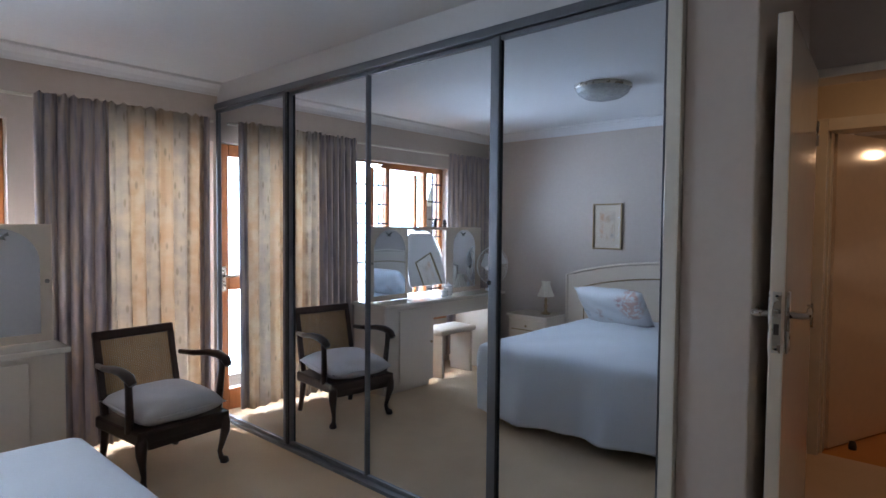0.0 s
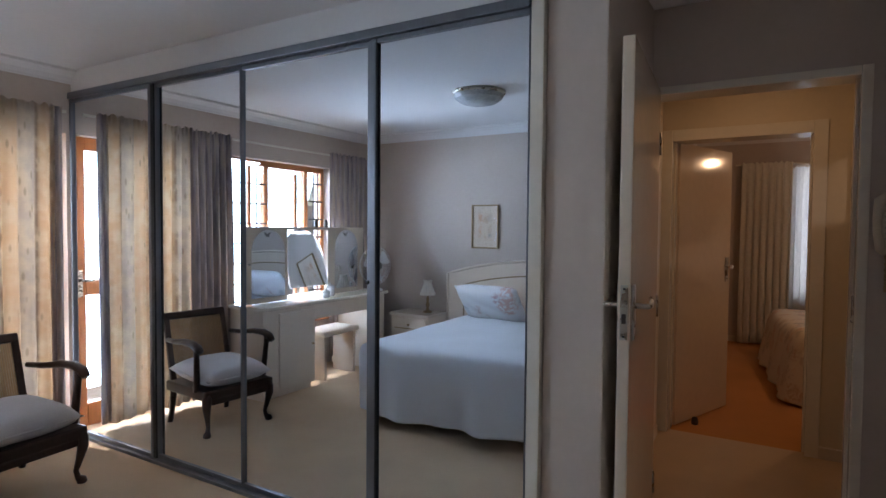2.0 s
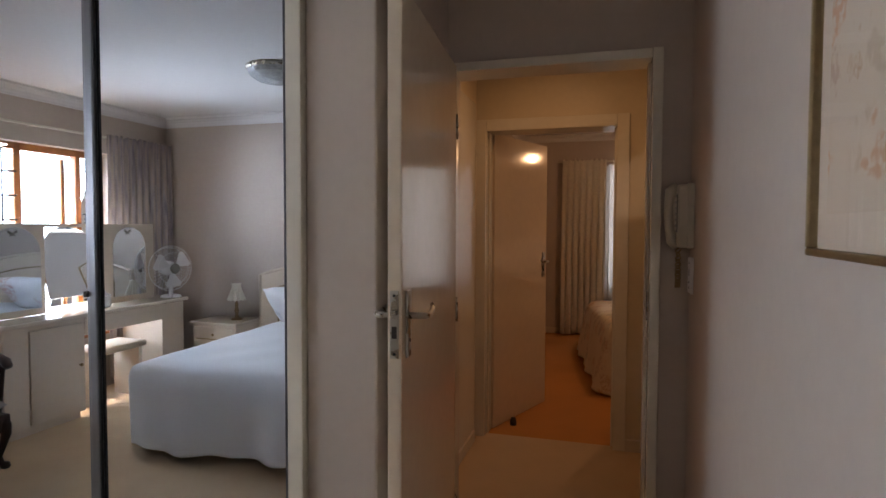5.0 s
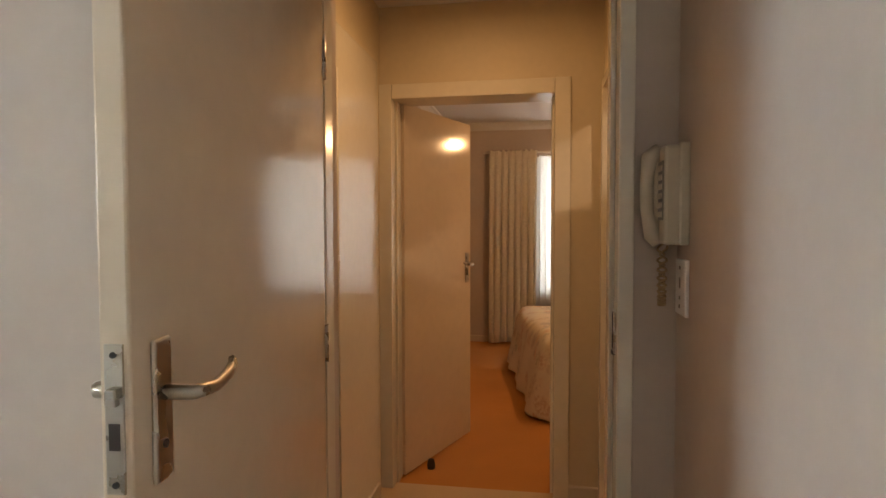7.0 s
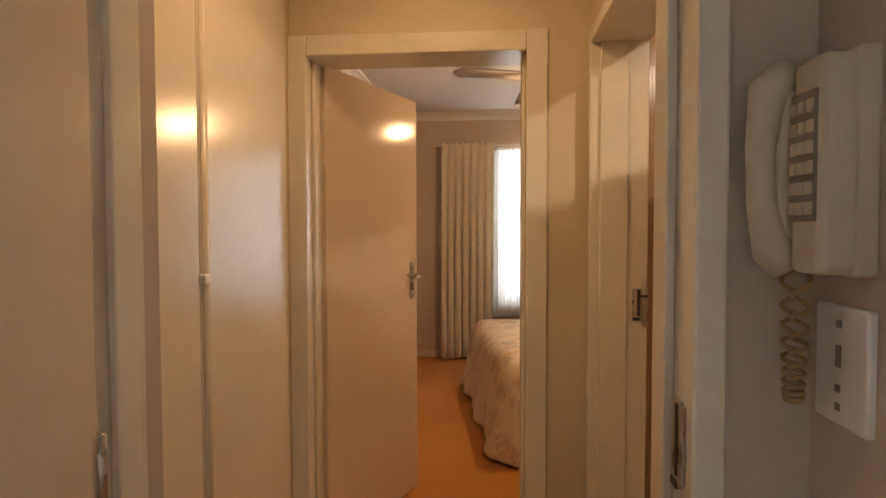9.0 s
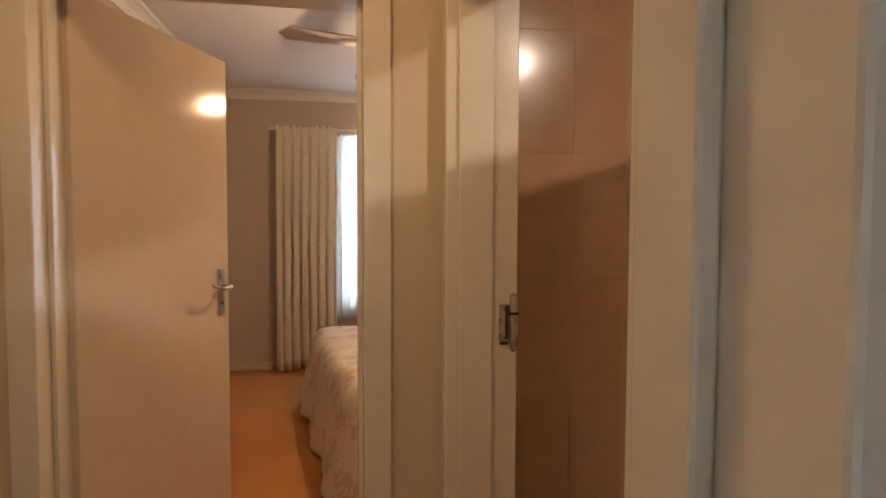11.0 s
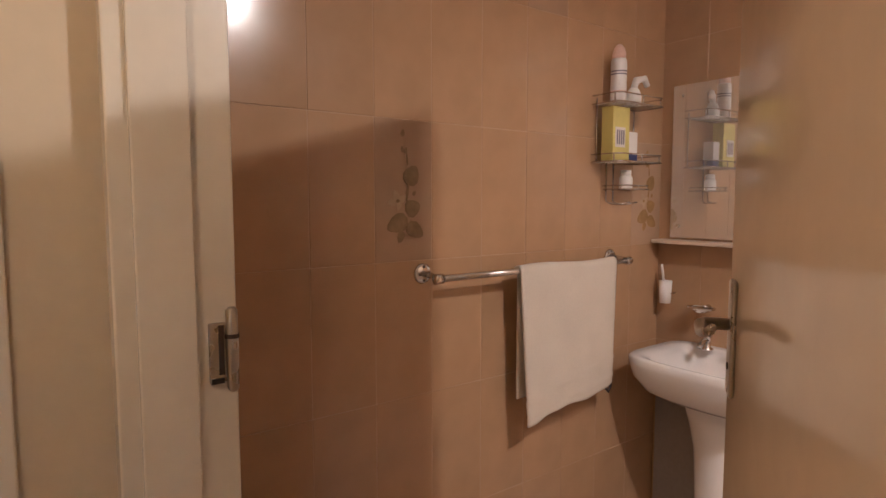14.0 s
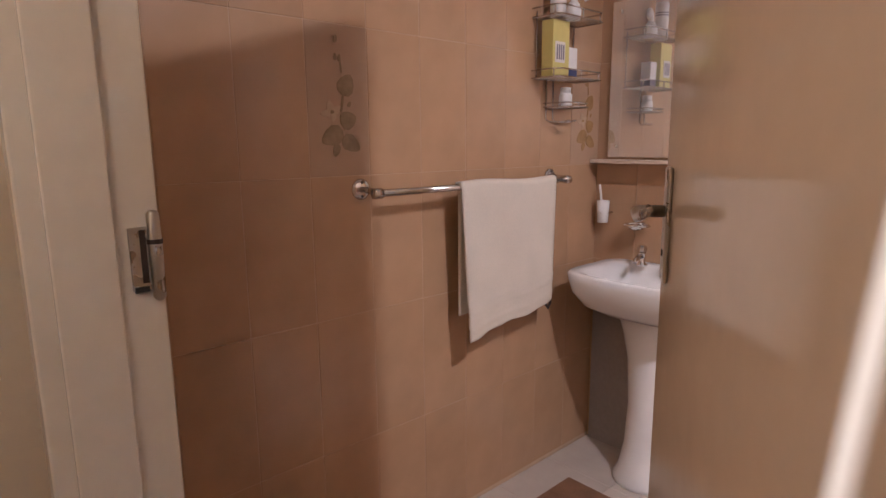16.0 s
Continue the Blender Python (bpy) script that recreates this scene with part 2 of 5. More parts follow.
CURTAIN = cloth_material("striped_curtain_cloth", stripes, 0.45)
BLUECURTAIN = cloth_material("blue_grey_curtain_cloth", blue_stripes, 0.2)
CREAMCURTAIN = cloth_material("cream_curtain_cloth", plain_cream, 0.4)
SHEER = cloth_material("white_net_curtain", sheer_white, 0.7)
PILLOW = cloth_material("floral_pillow_cotton", florals((0.74, 0.74, 0.73), [(0.66, 0.32, 0.26), (0.40, 0.50, 0.56), (0.72, 0.44, 0.36), (0.36, 0.46, 0.58)], 5.5), 0.0)
FLORAL = cloth_material("floral_bed_cover_cotton", florals((0.66, 0.56, 0.42), [(0.48, 0.42, 0.30), (0.62, 0.36, 0.22), (0.46, 0.40, 0.32), (0.64, 0.46, 0.30)], 8.0), 0.0)
PRINT = cloth_material("floral_watercolour", florals((0.58, 0.45, 0.34), [(0.42, 0.30, 0.20), (0.60, 0.30, 0.17), (0.40, 0.34, 0.28), (0.56, 0.38, 0.24)], 13.0), 0.0)
MOUNT = Graph("picture_mount_board", (0.59, 0.46, 0.35), 0.6).vary(3, 60, 0.06).mat

glass = Graph("clear_glass", (1, 1, 1), 0.0, Transmission_Weight=1.0)
glass.bsdf.inputs["IOR"].default_value = 1.1
GLASS = glass.mat

# ---- mesh helpers ----


def part(name, bm, material, parent=None, label="", smooth=False):
    """Links a bmesh as one mesh object, under its thing if it has one."""
    me = bpy.data.meshes.new(name)
    bm.to_mesh(me)
    bm.free()
    me.materials.append(material)
    if smooth:
        me.shade_smooth()
    ob = new(name, me)
    if parent:
        ob.parent = parent
        ob.matrix_parent_inverse = parent.matrix_world.inverted()
    if label:
        ob["label"] = label
    return ob


def thing(name, at, label, category, group="", turn=0):
    e = new(name)
    e.empty_display_size = 0.1
    e.matrix_world = pose(*at, 0, 0, turn)
    bpy.context.view_layer.update()
    return tagged(e, label, category, group)


def block(bm, x0, x1, y0, y1, z0, z1, bevel=0.0, seg=2, m=None):
    """A box between the limits, its edges rounded by bevel."""
    r = bmesh.ops.create_cube(bm, size=1.0)
    vs = r["verts"]
    for v in vs:
        v.co = Vector((x0 + (v.co.x + 0.5) * (x1 - x0), y0 + (v.co.y + 0.5) * (y1 - y0), z0 + (v.co.z + 0.5) * (z1 - z0)))
    if m is not None:
        bmesh.ops.transform(bm, matrix=m, verts=vs)
    if bevel > 0:
        es = list({e for v in vs for e in v.link_edges})
        bmesh.ops.bevel(bm, geom=es, offset=bevel, segments=seg, profile=0.5, affect="EDGES")
    return bm


def box(*limits, bevel=0.0, seg=2, m=None):
    return block(bmesh.new(), *limits, bevel=bevel, seg=seg, m=m)


def tube(points, radius, sides=8, closed=False, bm=None, radii=None):
    """A round bar along points."""
    bm = bm or bmesh.new()
    pts = [Vector(p) for p in points]
    rings = []
    n = len(pts)
    side = None
    for i, p in enumerate(pts):
        a = pts[(i - 1) % n] if (closed or i > 0) else p
        b = pts[(i + 1) % n] if (closed or i < n - 1) else p
        d = (b - a).normalized()
        if side is None:
            side = d.cross(Vector((0, 0, 1)))
            if side.length < 0.05:
                side = d.cross(Vector((0, 1, 0)))
        else:
            side = side - d * side.dot(d)
        side.normalize()
        up = side.cross(d).normalized()
        r = radii[i] if radii else radius
        rings.append([bm.verts.new(p + r * (math.cos(2 * math.pi * k / sides) * side + math.sin(2 * math.pi * k / sides) * up)) for k in range(sides)])
    for i in range(n if closed else n - 1):
        A, B = rings[i], rings[(i + 1) % n]
        for k in range(sides):
            bm.faces.new((A[k], A[(k + 1) % sides], B[(k + 1) % sides], B[k]))
    if not closed:
        bm.faces.new(rings[0])
        bm.faces.new(rings[-1][::-1])
    bmesh.ops.recalc_face_normals(bm, faces=bm.faces)
    return bm


def lathe(profile, at=(0, 0, 0), sides=24, m=None):
    """A turned body from (radius, height) pairs."""
    bm = bmesh.new()
    rings = []
    for r, z in profile:
        rings.append([bm.verts.new((at[0] + max(r, 1e-4) * math.cos(2 * math.pi * k / sides), at[1] + max(r, 1e-4) * math.sin(2 * math.pi * k / sides), at[2] + z)) for k in range(sides)])
    for A, B in zip(rings, rings[1:]):
        for k in range(sides):
            bm.faces.new((A[k], A[(k + 1) % sides], B[(k + 1) % sides], B[k]))
    bm.faces.new(rings[0][::-1])
    bm.faces.new(rings[-1])
    bmesh.ops.recalc_face_normals(bm, faces=bm.faces)
    if m is not None:
        bmesh.ops.transform(bm, matrix=m, verts=bm.verts)
    return bm


def outline(points, depth, frame_m):
    """A flat outline (u, v) pushed out by depth, laid by a matrix."""
    bm = bmesh.new()
    low = [bm.verts.new((u, v, 0)) for u, v in points]
    high = [bm.verts.new((u, v, depth)) for u, v in points]
    n = len(points)
    bm.faces.new(low[::-1])
    bm.faces.new(high)
    for k in range(n):
        bm.faces.new((low[k], low[(k + 1) % n], high[(k + 1) % n], high[k]))
    bmesh.ops.recalc_face_normals(bm, faces=bm.faces)
    bmesh.ops.transform(bm, matrix=frame_m, verts=bm.verts)
    return bm


def sheet(nu, nv, place, thick=0.004, smooth=True):
    """A cloth of nu by nv cells from place(u, v), with a back face a little behind."""
    bm = bmesh.new()
    uvl = bm.loops.layers.uv.new("UVMap")
    grid = [[bm.verts.new(place(i / nu, j / nv)) for j in range(nv + 1)] for i in range(nu + 1)]
    for i in range(nu):
        for j in range(nv):
            bm.faces.new((grid[i][j], grid[i + 1][j], grid[i + 1][j + 1], grid[i][j + 1]))
    return bm, uvl


def curtain(name, start, end, ztop, zbot, folds, depth, material, label, seed=1, flare=0.0, parent=None):
    """A gathered curtain hanging from start to end with a pleated heading."""
    rng = random.Random(seed)
    a, b = Vector((*start, 0)), Vector((*end, 0))
    along = (b - a)
    width = along.length
    along.normalize()
    out = Vector((along.y, -along.x, 0))
    ph = [rng.uniform(0, 6.28) for _ in range(4)]
    sw = [rng.uniform(0.6, 1.3) for _ in range(folds + 2)]
    nu, nv = folds * 12, 34

    def place(u, v):
        v = 1 - (1 - v) ** 1.7
        k = u * folds
        amp = depth * (0.55 + 0.45 * sw[int(k)] * (1 - (k % 1)) + 0.45 * sw[int(k) + 1] * (k % 1) - 0.45)
        head = max(0.0, (v - 0.965) / 0.035)
        amp *= 1 - 0.55 * math.exp(-((v - 0.962) / 0.012) ** 2)
        grow = 0.35 + 0.65 * min(1, (1 - v) * 2.2)
        wave = math.sin(2 * math.pi * k + 0.5 * math.sin(3 * v + ph[0])) + 0.28 * math.sin(4 * math.pi * k + ph[1] + 1.5 * v)
        wob = 0.012 * math.sin(5 * u + ph[2]) * (1 - v)
        fine = 0.9 * head * math.sin(6 * math.pi * k + ph[1])
        z = zbot + (ztop - zbot) * v + (0.012 * math.sin(9 * u + ph[3]) if v < 0.02 else 0) + 0.007 * head * (math.sin(3 * math.pi * k + ph[2]) + math.sin(7.3 * k + ph[3]))
        s = u * width + flare * (u - 0.5) * (1 - v) + 0.010 * math.sin(2 * math.pi * k * 1.0 + 1.0) * (1 - v)
        return a + along * s + out * (amp * grow * (wave + fine) + wob) + Vector((0, 0, z))

    bm, uvl = sheet(nu, nv, place)
    bm.verts.index_update()
    for f in bm.faces:
        for lp in f.loops:
            i, j = divmod(lp.vert.index, nv + 1)
            lp[uvl].uv = (i / nu * width * 1.5, (1 - (1 - j / nv) ** 1.7) * (ztop - zbot))
    ob = part(name, bm, material, parent, "", True)
    sol = ob.modifiers.new("cloth_thickness", "SOLIDIFY")
    sol.thickness = 0.003
    if not parent:
        tagged(ob, label, "curtain")
    return ob


def structure(name, bm, material, label="", smooth=False):
    return tagged(part(name, bm, material, None, "", smooth), label, "", "", "structure")


# ---- setting ----
H = 2.49
H1, H2 = 2.43, 2.58
b = box(-3.65, 1.25, -0.95, 3.42, -0.12, 0.0)
block(b, -0.30, 1.22, 3.42, 4.72, -0.12, 0.0)
structure("floor", b, CARPET, "beige cut-pile carpet")
structure("floor_bedroom_two", box(-0.62, 3.4, 4.72, 8.9, -0.12, 0.0), ORANGE, "orange-brown carpet of the second bedroom")

b = box(-3.65, 1.25, -0.95, 3.40, H1, H1 + 0.12)
block(b, -0.30, 3.30, 3.42, 4.90, H, H + 0.12)
block(b, 1.25, 3.30, 2.6, 3.42, H, H + 0.12)
block(b, -0.62, 3.4, 4.84, 8.9, H2, H2 + 0.12)
structure("ceiling", b, CEILING, "white painted ceiling")

structure("wall_south", box(-3.65, 1.25, -0.95, -0.73, 0, H), WALL, "beige painted wall behind the bed")
structure("wall_east", box(1.05, 1.25, -0.73, 3.36, 0, H), WALL, "beige painted bedroom wall")
WX0, WX1 = -3.67, -3.45
b = box(WX0, WX1, -0.73, -0.05, 0, H)
block(b, WX0, WX1, -0.05, 1.20, 0, 0.48)
block(b, WX0, WX1, -0.05, 1.20, 2.02, H)
block(b, WX0, WX1, 1.20, 1.45, 0, H)
block(b, WX0, WX1, 1.45, 2.42, 2.02, H)
block(b, WX0, WX1, 2.42, 3.42, 0, H)
structure("wall_west", b, WALL, "beige painted window wall")
# cupboard surround, pier and passage wall
structure("bulkhead", box(-3.45, -0.12, 2.455, 3.10, 2.275, H1), CEILING, "white bulkhead over the wardrobe")
structure("wardrobe_back", box(-3.45, -0.12, 3.02, 3.10, 0, 2.275), WALL, "back of the built-in wardrobe")
structure("pier", box(-0.115, 0.115, 2.46, 3.42, 0, H, bevel=0.006), WALL, "beige painted pier beside the wardrobe")
structure("trim", box(-0.170, -0.118, 2.436, 2.50, 0, 2.30, bevel=0.004), WHITE, "white end post of the wardrobe")
# wall with the bedroom door
b = box(0.115, 1.05, 3.22, 3.36, 2.05, H)
block(b, 0.925, 1.05, 3.22, 3.36, 0, 2.05)
structure("wall_north", b, WALL, "beige wall round the bedroom door")
# hall
structure("wall_hall_west", box(-0.30, -0.10, 3.42, 4.66, 0, H), HALLWALL, "cream painted hall wall")
b = box(1.02, 1.195, 3.36, 3.45, 0, H)
block(b, 1.02, 1.195, 3.45, 4.60, 2.04, H)
block(b, 1.02, 1.195, 4.60, 4.66, 0, H)
structure("wall_hall_east", b, HALLWALL, "cream painted hall wall round the bathroom door")
b = box(-0.62, -0.05, 4.66, 4.84, 0, H2)
block(b, 0.805, 1.195, 4.66, 4.88, 0, H2)
block(b, -0.05, 0.805, 4.66, 4.84, 2.04, H2)
structure("wall_hall_north", b, HALLWALL, "cream painted hall wall round the second bedroom's door")
# second bedroom
structure("wall_two_west", box(-0.62, -0.42, 4.84, 8.62, 0, H2), WALL, "cream wall of the second bedroom")
b = box(-0.62, 0.72, 8.62, 8.82, 0, H2)
block(b, 0.72, 2.40, 8.62, 8.82, 2.20, H2)
block(b, 0.72, 2.40, 8.62, 8.82, 0, 0.62)
block(b, 2.40, 3.40, 8.62, 8.82, 0, H2)
structure("wall_two_north", b, WALL, "cream window wall of the second bedroom")
structure("wall_two_east", box(3.20, 3.40, 4.90, 8.62, 0, H2), WALL, "cream wall of the second bedroom")
# bathroom
structure("wall_bath_north", box(1.195, 3.20, 4.8812, 5.00, 0, H2), GROUT, "tiled bathroom wall with the towel rail")
structure("wall_bath_east", box(3.0242, 3.20, 2.70, 4.8812, 0, H), GROUT, "tiled bathroom wall behind the basin")
structure("wall_bath_south", box(1.195, 3.20, 2.60, 2.70, 0, H), WALL, "bathroom wall")
structure("floor_bathroom", box(1.195, 3.03, 2.70, 4.886, -0.12, -0.004), GROUT, "grouted bathroom floor")


def cornice(name, x0, y0, x1, y1, nx, ny, label, top=H1):
    """A coved plaster moulding along the foot of the ceiling; (nx, ny) points into the room."""
    bm = bmesh.new()
    prof = [(0, 0.085), (0.012, 0.085), (0.016, 0.07), (0.03, 0.045), (0.055, 0.024), (0.075, 0.016), (0.08, 0.0), (0, 0)]
    ends = []
    for x, y in ((x0, y0), (x1, y1)):
        ends.append([bm.verts.new((x + nx * d, y + ny * d, top - h)) for d, h in prof])
    n = len(prof)
    for k in range(n):
        bm.faces.new((ends[0][k], ends[0][(k + 1) % n], ends[1][(k + 1) % n], ends[1][k]))
    bm.faces.new(ends[0])
    bm.faces.new(ends[1][::-1])
    bmesh.ops.recalc_face_normals(bm, faces=bm.faces)
    return structure(name, bm, CEILING, label)


cornice("trim_cornice_west", -3.45, -0.73, -3.45, 2.455, 1, 0, "white plaster cornice")
cornice("trim_cornice_south", -3.45, -0.73, 1.05, -0.73, 0, 1, "white plaster cornice")
cornice("trim_cornice_two_north", -0.42, 8.62, 3.2, 8.62, 0, -1, "white plaster cornice", H2)
cornice("trim_cornice_two_west", -0.42, 4.84, -0.42, 8.62, 1, 0, "white plaster cornice", H2)


def skirting(name, x0, x1, y0, y1):
    structure(name, box(x0, x1, y0, y1, 0, 0.075, bevel=0.005), SKIRT, "painted skirting board")


skirting("baseboard_two_north", -0.42, 3.2, 8.605, 8.625)
skirting("baseboard_two_west", -0.425, -0.405, 4.84, 8.60)
skirting("baseboard_hall_north", 0.86, 1.02, 4.645, 4.665)
skirting("baseboard_hall_west", -0.105, -0.072, 3.75, 4.55)
skirting("baseboard_pier", -0.11, 0.11, 2.447, 2.465)
skirting("baseboard_east", 1.035, 1.055, -0.70, 3.20)


def door_frame(name, label, x0, x1, y0, y1, top, face, along, lip=0.035):
    """A painted frame round an opening: lining with a stop and a narrow face on both sides. along: axis of the wall."""
    e = thing(name, ((x0 + x1) / 2, (y0 + y1) / 2, 0), label, "door frame")
    e["kind"] = "structure"
    if along == "x":
        for a, c, s in ((x0 - face, x0 + 0.016, 1), (x1 - 0.016, x1 + face, -1)):
            part("jamb", box(a, c, y0 - 0.014, y1 + 0.014, 0, top + face, bevel=0.004), WHITE, e)
            o = c if s > 0 else a
            part("door_stop", box(min(o, o + s * 0.014), max(o, o + s * 0.014), y0 + 0.06, y1 - 0.02, 0, top - 0.016, bevel=0.003), WHITE, e)
        part("head", box(x0 + 0.017, x1 - 0.017, y0 - 0.013, y1 + 0.013, top - 0.016, top + face - 0.001, bevel=0.004), WHITE, e)
    else:
        for a, c, s in ((y0 - face, y0 + 0.016, 1), (y1 - 0.016, y1 + face, -1)):
            part("jamb", box(x0 - 0.014, x1 + 0.014, a, c, 0, top + face, bevel=0.004), WHITE, e)
            o = c if s > 0 else a
            part("door_stop", box(x0 + 0.02, x1 - 0.06, min(o, o + s * 0.014), max(o, o + s * 0.014), 0, top - 0.016, bevel=0.003), WHITE, e)
        part("head", box(x0 - 0.013, x1 + 0.013, y0 + 0.017, y1 - 0.017, top - 0.016, top + face - 0.001, bevel=0.004), WHITE, e)
    return e


frame_one = door_frame("door_frame_1", "cream painted frame of the bedroom door", 0.10, 0.925, 3.22, 3.36, 2.05, 0.022, "x")
frame_two = door_frame("door_frame_2", "cream painted frame of the second bedroom's door", -0.05, 0.805, 4.66, 4.84, 2.04, 0.06, "x")
frame_three = door_frame("door_frame_3", "cream painted frame of the bathroom door", 1.02, 1.195, 3.455, 4.60, 2.04, 0.03, "y")


def strike(parent, m, curled=True):
    """A worn metal strike plate: a recessed box with dark ends and a tall curled lip over the jamb's edge."""
    s = part("strike_plate", box(-0.003, 0.003, -0.020, 0.012, -0.062, 0.050, bevel=0.002, m=m), STEEL, parent, "worn metal strike plate")
    part("latch_hole", box(-0.0035, 0.0045, -0.003, 0.007, -0.048, 0.045, m=m), RUBBER, s)
    part("box_end", box(-0.004, 0.005, -0.017, 0.006, -0.064, -0.054, m=m), BLACKMETAL, s)
    if not curled:
        part("lip", box(-0.005, 0.002, 0.010, 0.020, -0.055, 0.045, bevel=0.002, m=m), STEEL, s)
        return
    part("lip", tube([m @ Vector((0.006, 0.021, z)) for z in (-0.082, -0.075, 0.0, 0.072, 0.078)], 0.012, 10, radii=[0.005, 0.011, 0.012, 0.011, 0.006]), STEEL, s, "curled metal lip", True)
    part("joint", tube([m @ Vector((0.006, 0.021, z)) for z in (0.020, 0.028)], 0.0135, 10), RUBBER, s)


strike(frame_one, pose(0.906, 3.25, 1.11, 0, 0, 180), False)
strike(frame_three, pose(1.176, 4.583, 1.115, 0, 0, -90))


def lever_handle(parent, m, flip=1, plate=0.19):
    """A lever on a long back plate, proud of a door face that looks along +y of m."""
    h = part("handle", box(-0.021, 0.021, 0, 0.008, -plate * 0.62, plate * 0.38, bevel=0.004, m=m), STEEL, parent, "satin metal lever handle on a back plate")
    pts = [m @ Vector(p) for p in ((0, 0.006, 0), (0, 0.045, 0), (flip * 0.012, 0.052, 0), (flip * 0.05, 0.054, -0.004), (flip * 0.095, 0.052, 0.004), (flip * 0.118, 0.048, 0.012), (flip * 0.122, 0.044, 0.020))]
    part("lever", tube(pts, 0.009, 10, radii=[0.010, 0.010, 0.010, 0.0085, 0.008, 0.0075, 0.005]), STEEL, h, "", True)
    key = m @ Vector((0, 0.0085, -plate * 0.36))
    part("keyhole", lathe([(0.006, 0), (0.006, 0.002)], sides=12, m=m @ pose(0, 0.0075, -plate * 0.36, -90)), RUBBER, h)
    return h


def door_leaf(name, label, hinge, free, thick, top, handle_z, lock=False, flip_in=1, side=1):
    """A flush door leaf from its hinge to its free edge."""
    hx, hy = hinge
    fx, fy = free
    width = math.hypot(fx - hx, fy - hy)
    turn = math.degrees(math.atan2(fy - hy, fx - hx))
    e = thing(name, (hx, hy, 0.01), label, "door", "", turn)
    e["kind"] = "structure"
    m = e.matrix_world.copy()
    part("panel", box(0, width, -thick / 2, thick / 2, 0, top - 0.01, bevel=0.004, m=m), DOOR, e)
    z = handle_z - 0.01
    lever_handle(e, m @ pose(width - 0.06, thick / 2, z), -1)
    lever_handle(e, m @ pose(width - 0.06, -thick / 2, z, 0, 0, 180), 1)
    if lock:
        lk = part("lock_plate", box(width - 0.001, width + 0.003, -0.012, 0.012, z - 0.11, z + 0.075, bevel=0.001, m=m), STEEL, e, "metal lock face in the door's edge")
        part("latch", box(width, width + 0.012, -0.007, 0.007, z + 0.0, z + 0.022, bevel=0.002, m=m), STEEL, lk)
        part("dead_bolt", box(width, width + 0.004, -0.007, 0.007, z - 0.055, z - 0.022, m=m), RUBBER, lk)
        for dz in (0.062, -0.098):
            part("screw", lathe([(0.004, 0), (0.004, 0.0045)], sides=10, m=m @ pose(width, 0, z + dz, 0, 90)), BLACKMETAL, lk)
    for hz in (0.22, 1.05, 1.80):
        part("hinge", tube([m @ Vector((-0.004, side * thick / 2, hz - 0.05)), m @ Vector((-0.004, side * thick / 2, hz + 0.05))], 0.008, 8), STEEL, e, "", True)
    return e


door_leaf("door_1", "cream flush door standing open into the bedroom", (0.135, 3.20), (0.212, 2.352), 0.040, 2.055, 1.155, lock=True)
door_leaf("door_2", "cream flush door standing open into the second bedroom", (-0.02, 4.80), (0.25, 5.535), 0.040, 2.03, 1.13)
door_leaf("door_3", "cream flush door standing open into the bathroom", (1.185, 3.50), (1.865, 3.965), 0.040, 2.03, 1.19)

# ---- wardrobe ----
MY = 2.46
STOPS = (-3.44, -2.55, -1.79, -0.93, -0.172)
wardrobe = thing("wardrobe", (-1.8, MY, 0), "built-in wardrobe with mirrored sliding doors in grey frames", "wardrobe")
part("top_track", box(-3.44, -0.172, 2.425, 2.50, 2.245, 2.285, bevel=0.003), ALU, wardrobe, "grey aluminium top track")
part("bottom_track", box(-3.44, -0.172, 2.425, 2.50, 0.0, 0.022, bevel=0.003), ALU, wardrobe, "grey aluminium floor track")
for k in range(4):
    x0, x1 = STOPS[k], STOPS[k + 1]
    back = 0.028 if k in (1, 2) else 0.0
    y0 = 2.446 + back * 0.55
    d = part("sliding_door", box(x0 + 0.005, x1 - 0.005, y0 + 0.006, y0 + 0.012, 0.045, 2.232), MIRROR, wardrobe, "mirrored sliding panel")
    wl = (0.008, 0.016, -0.004, 0.022)[k]
    wr = (0.022, 0.007, 0.024, 0.006)[k]
    part("stile", box(x0, x0 + wl + 0.012, y0 - 0.010, y0 + 0.022, 0.024, 2.243, bevel=0.004), ALU, d)
    part("stile", box(x1 - wr, x1, y0 - 0.010, y0 + 0.022, 0.024, 2.243, bevel=0.004), ALU, d)
    part("rail", box(x0 + wl + 0.012, x1 - wr, y0 - 0.006, y0 + 0.02, 0.024, 0.048, bevel=0.003), ALU, d)
    part("rail", box(x0 + wl + 0.012, x1 - wr, y0 - 0.006, y0 + 0.02, 2.222, 2.243, bevel=0.003), ALU, d)
for x in (-2.535, -0.905):
    part("seal", box(x - 0.012, x + 0.014, 2.4385, 2.449, 0.03, 2.24), DARKALU, wardrobe, "dark pile seal between the doors")
part("lock", box(-0.94, -0.928, 2.424, 2.44, 1.16, 1.18, bevel=0.003), BLACKMETAL, wardrobe)

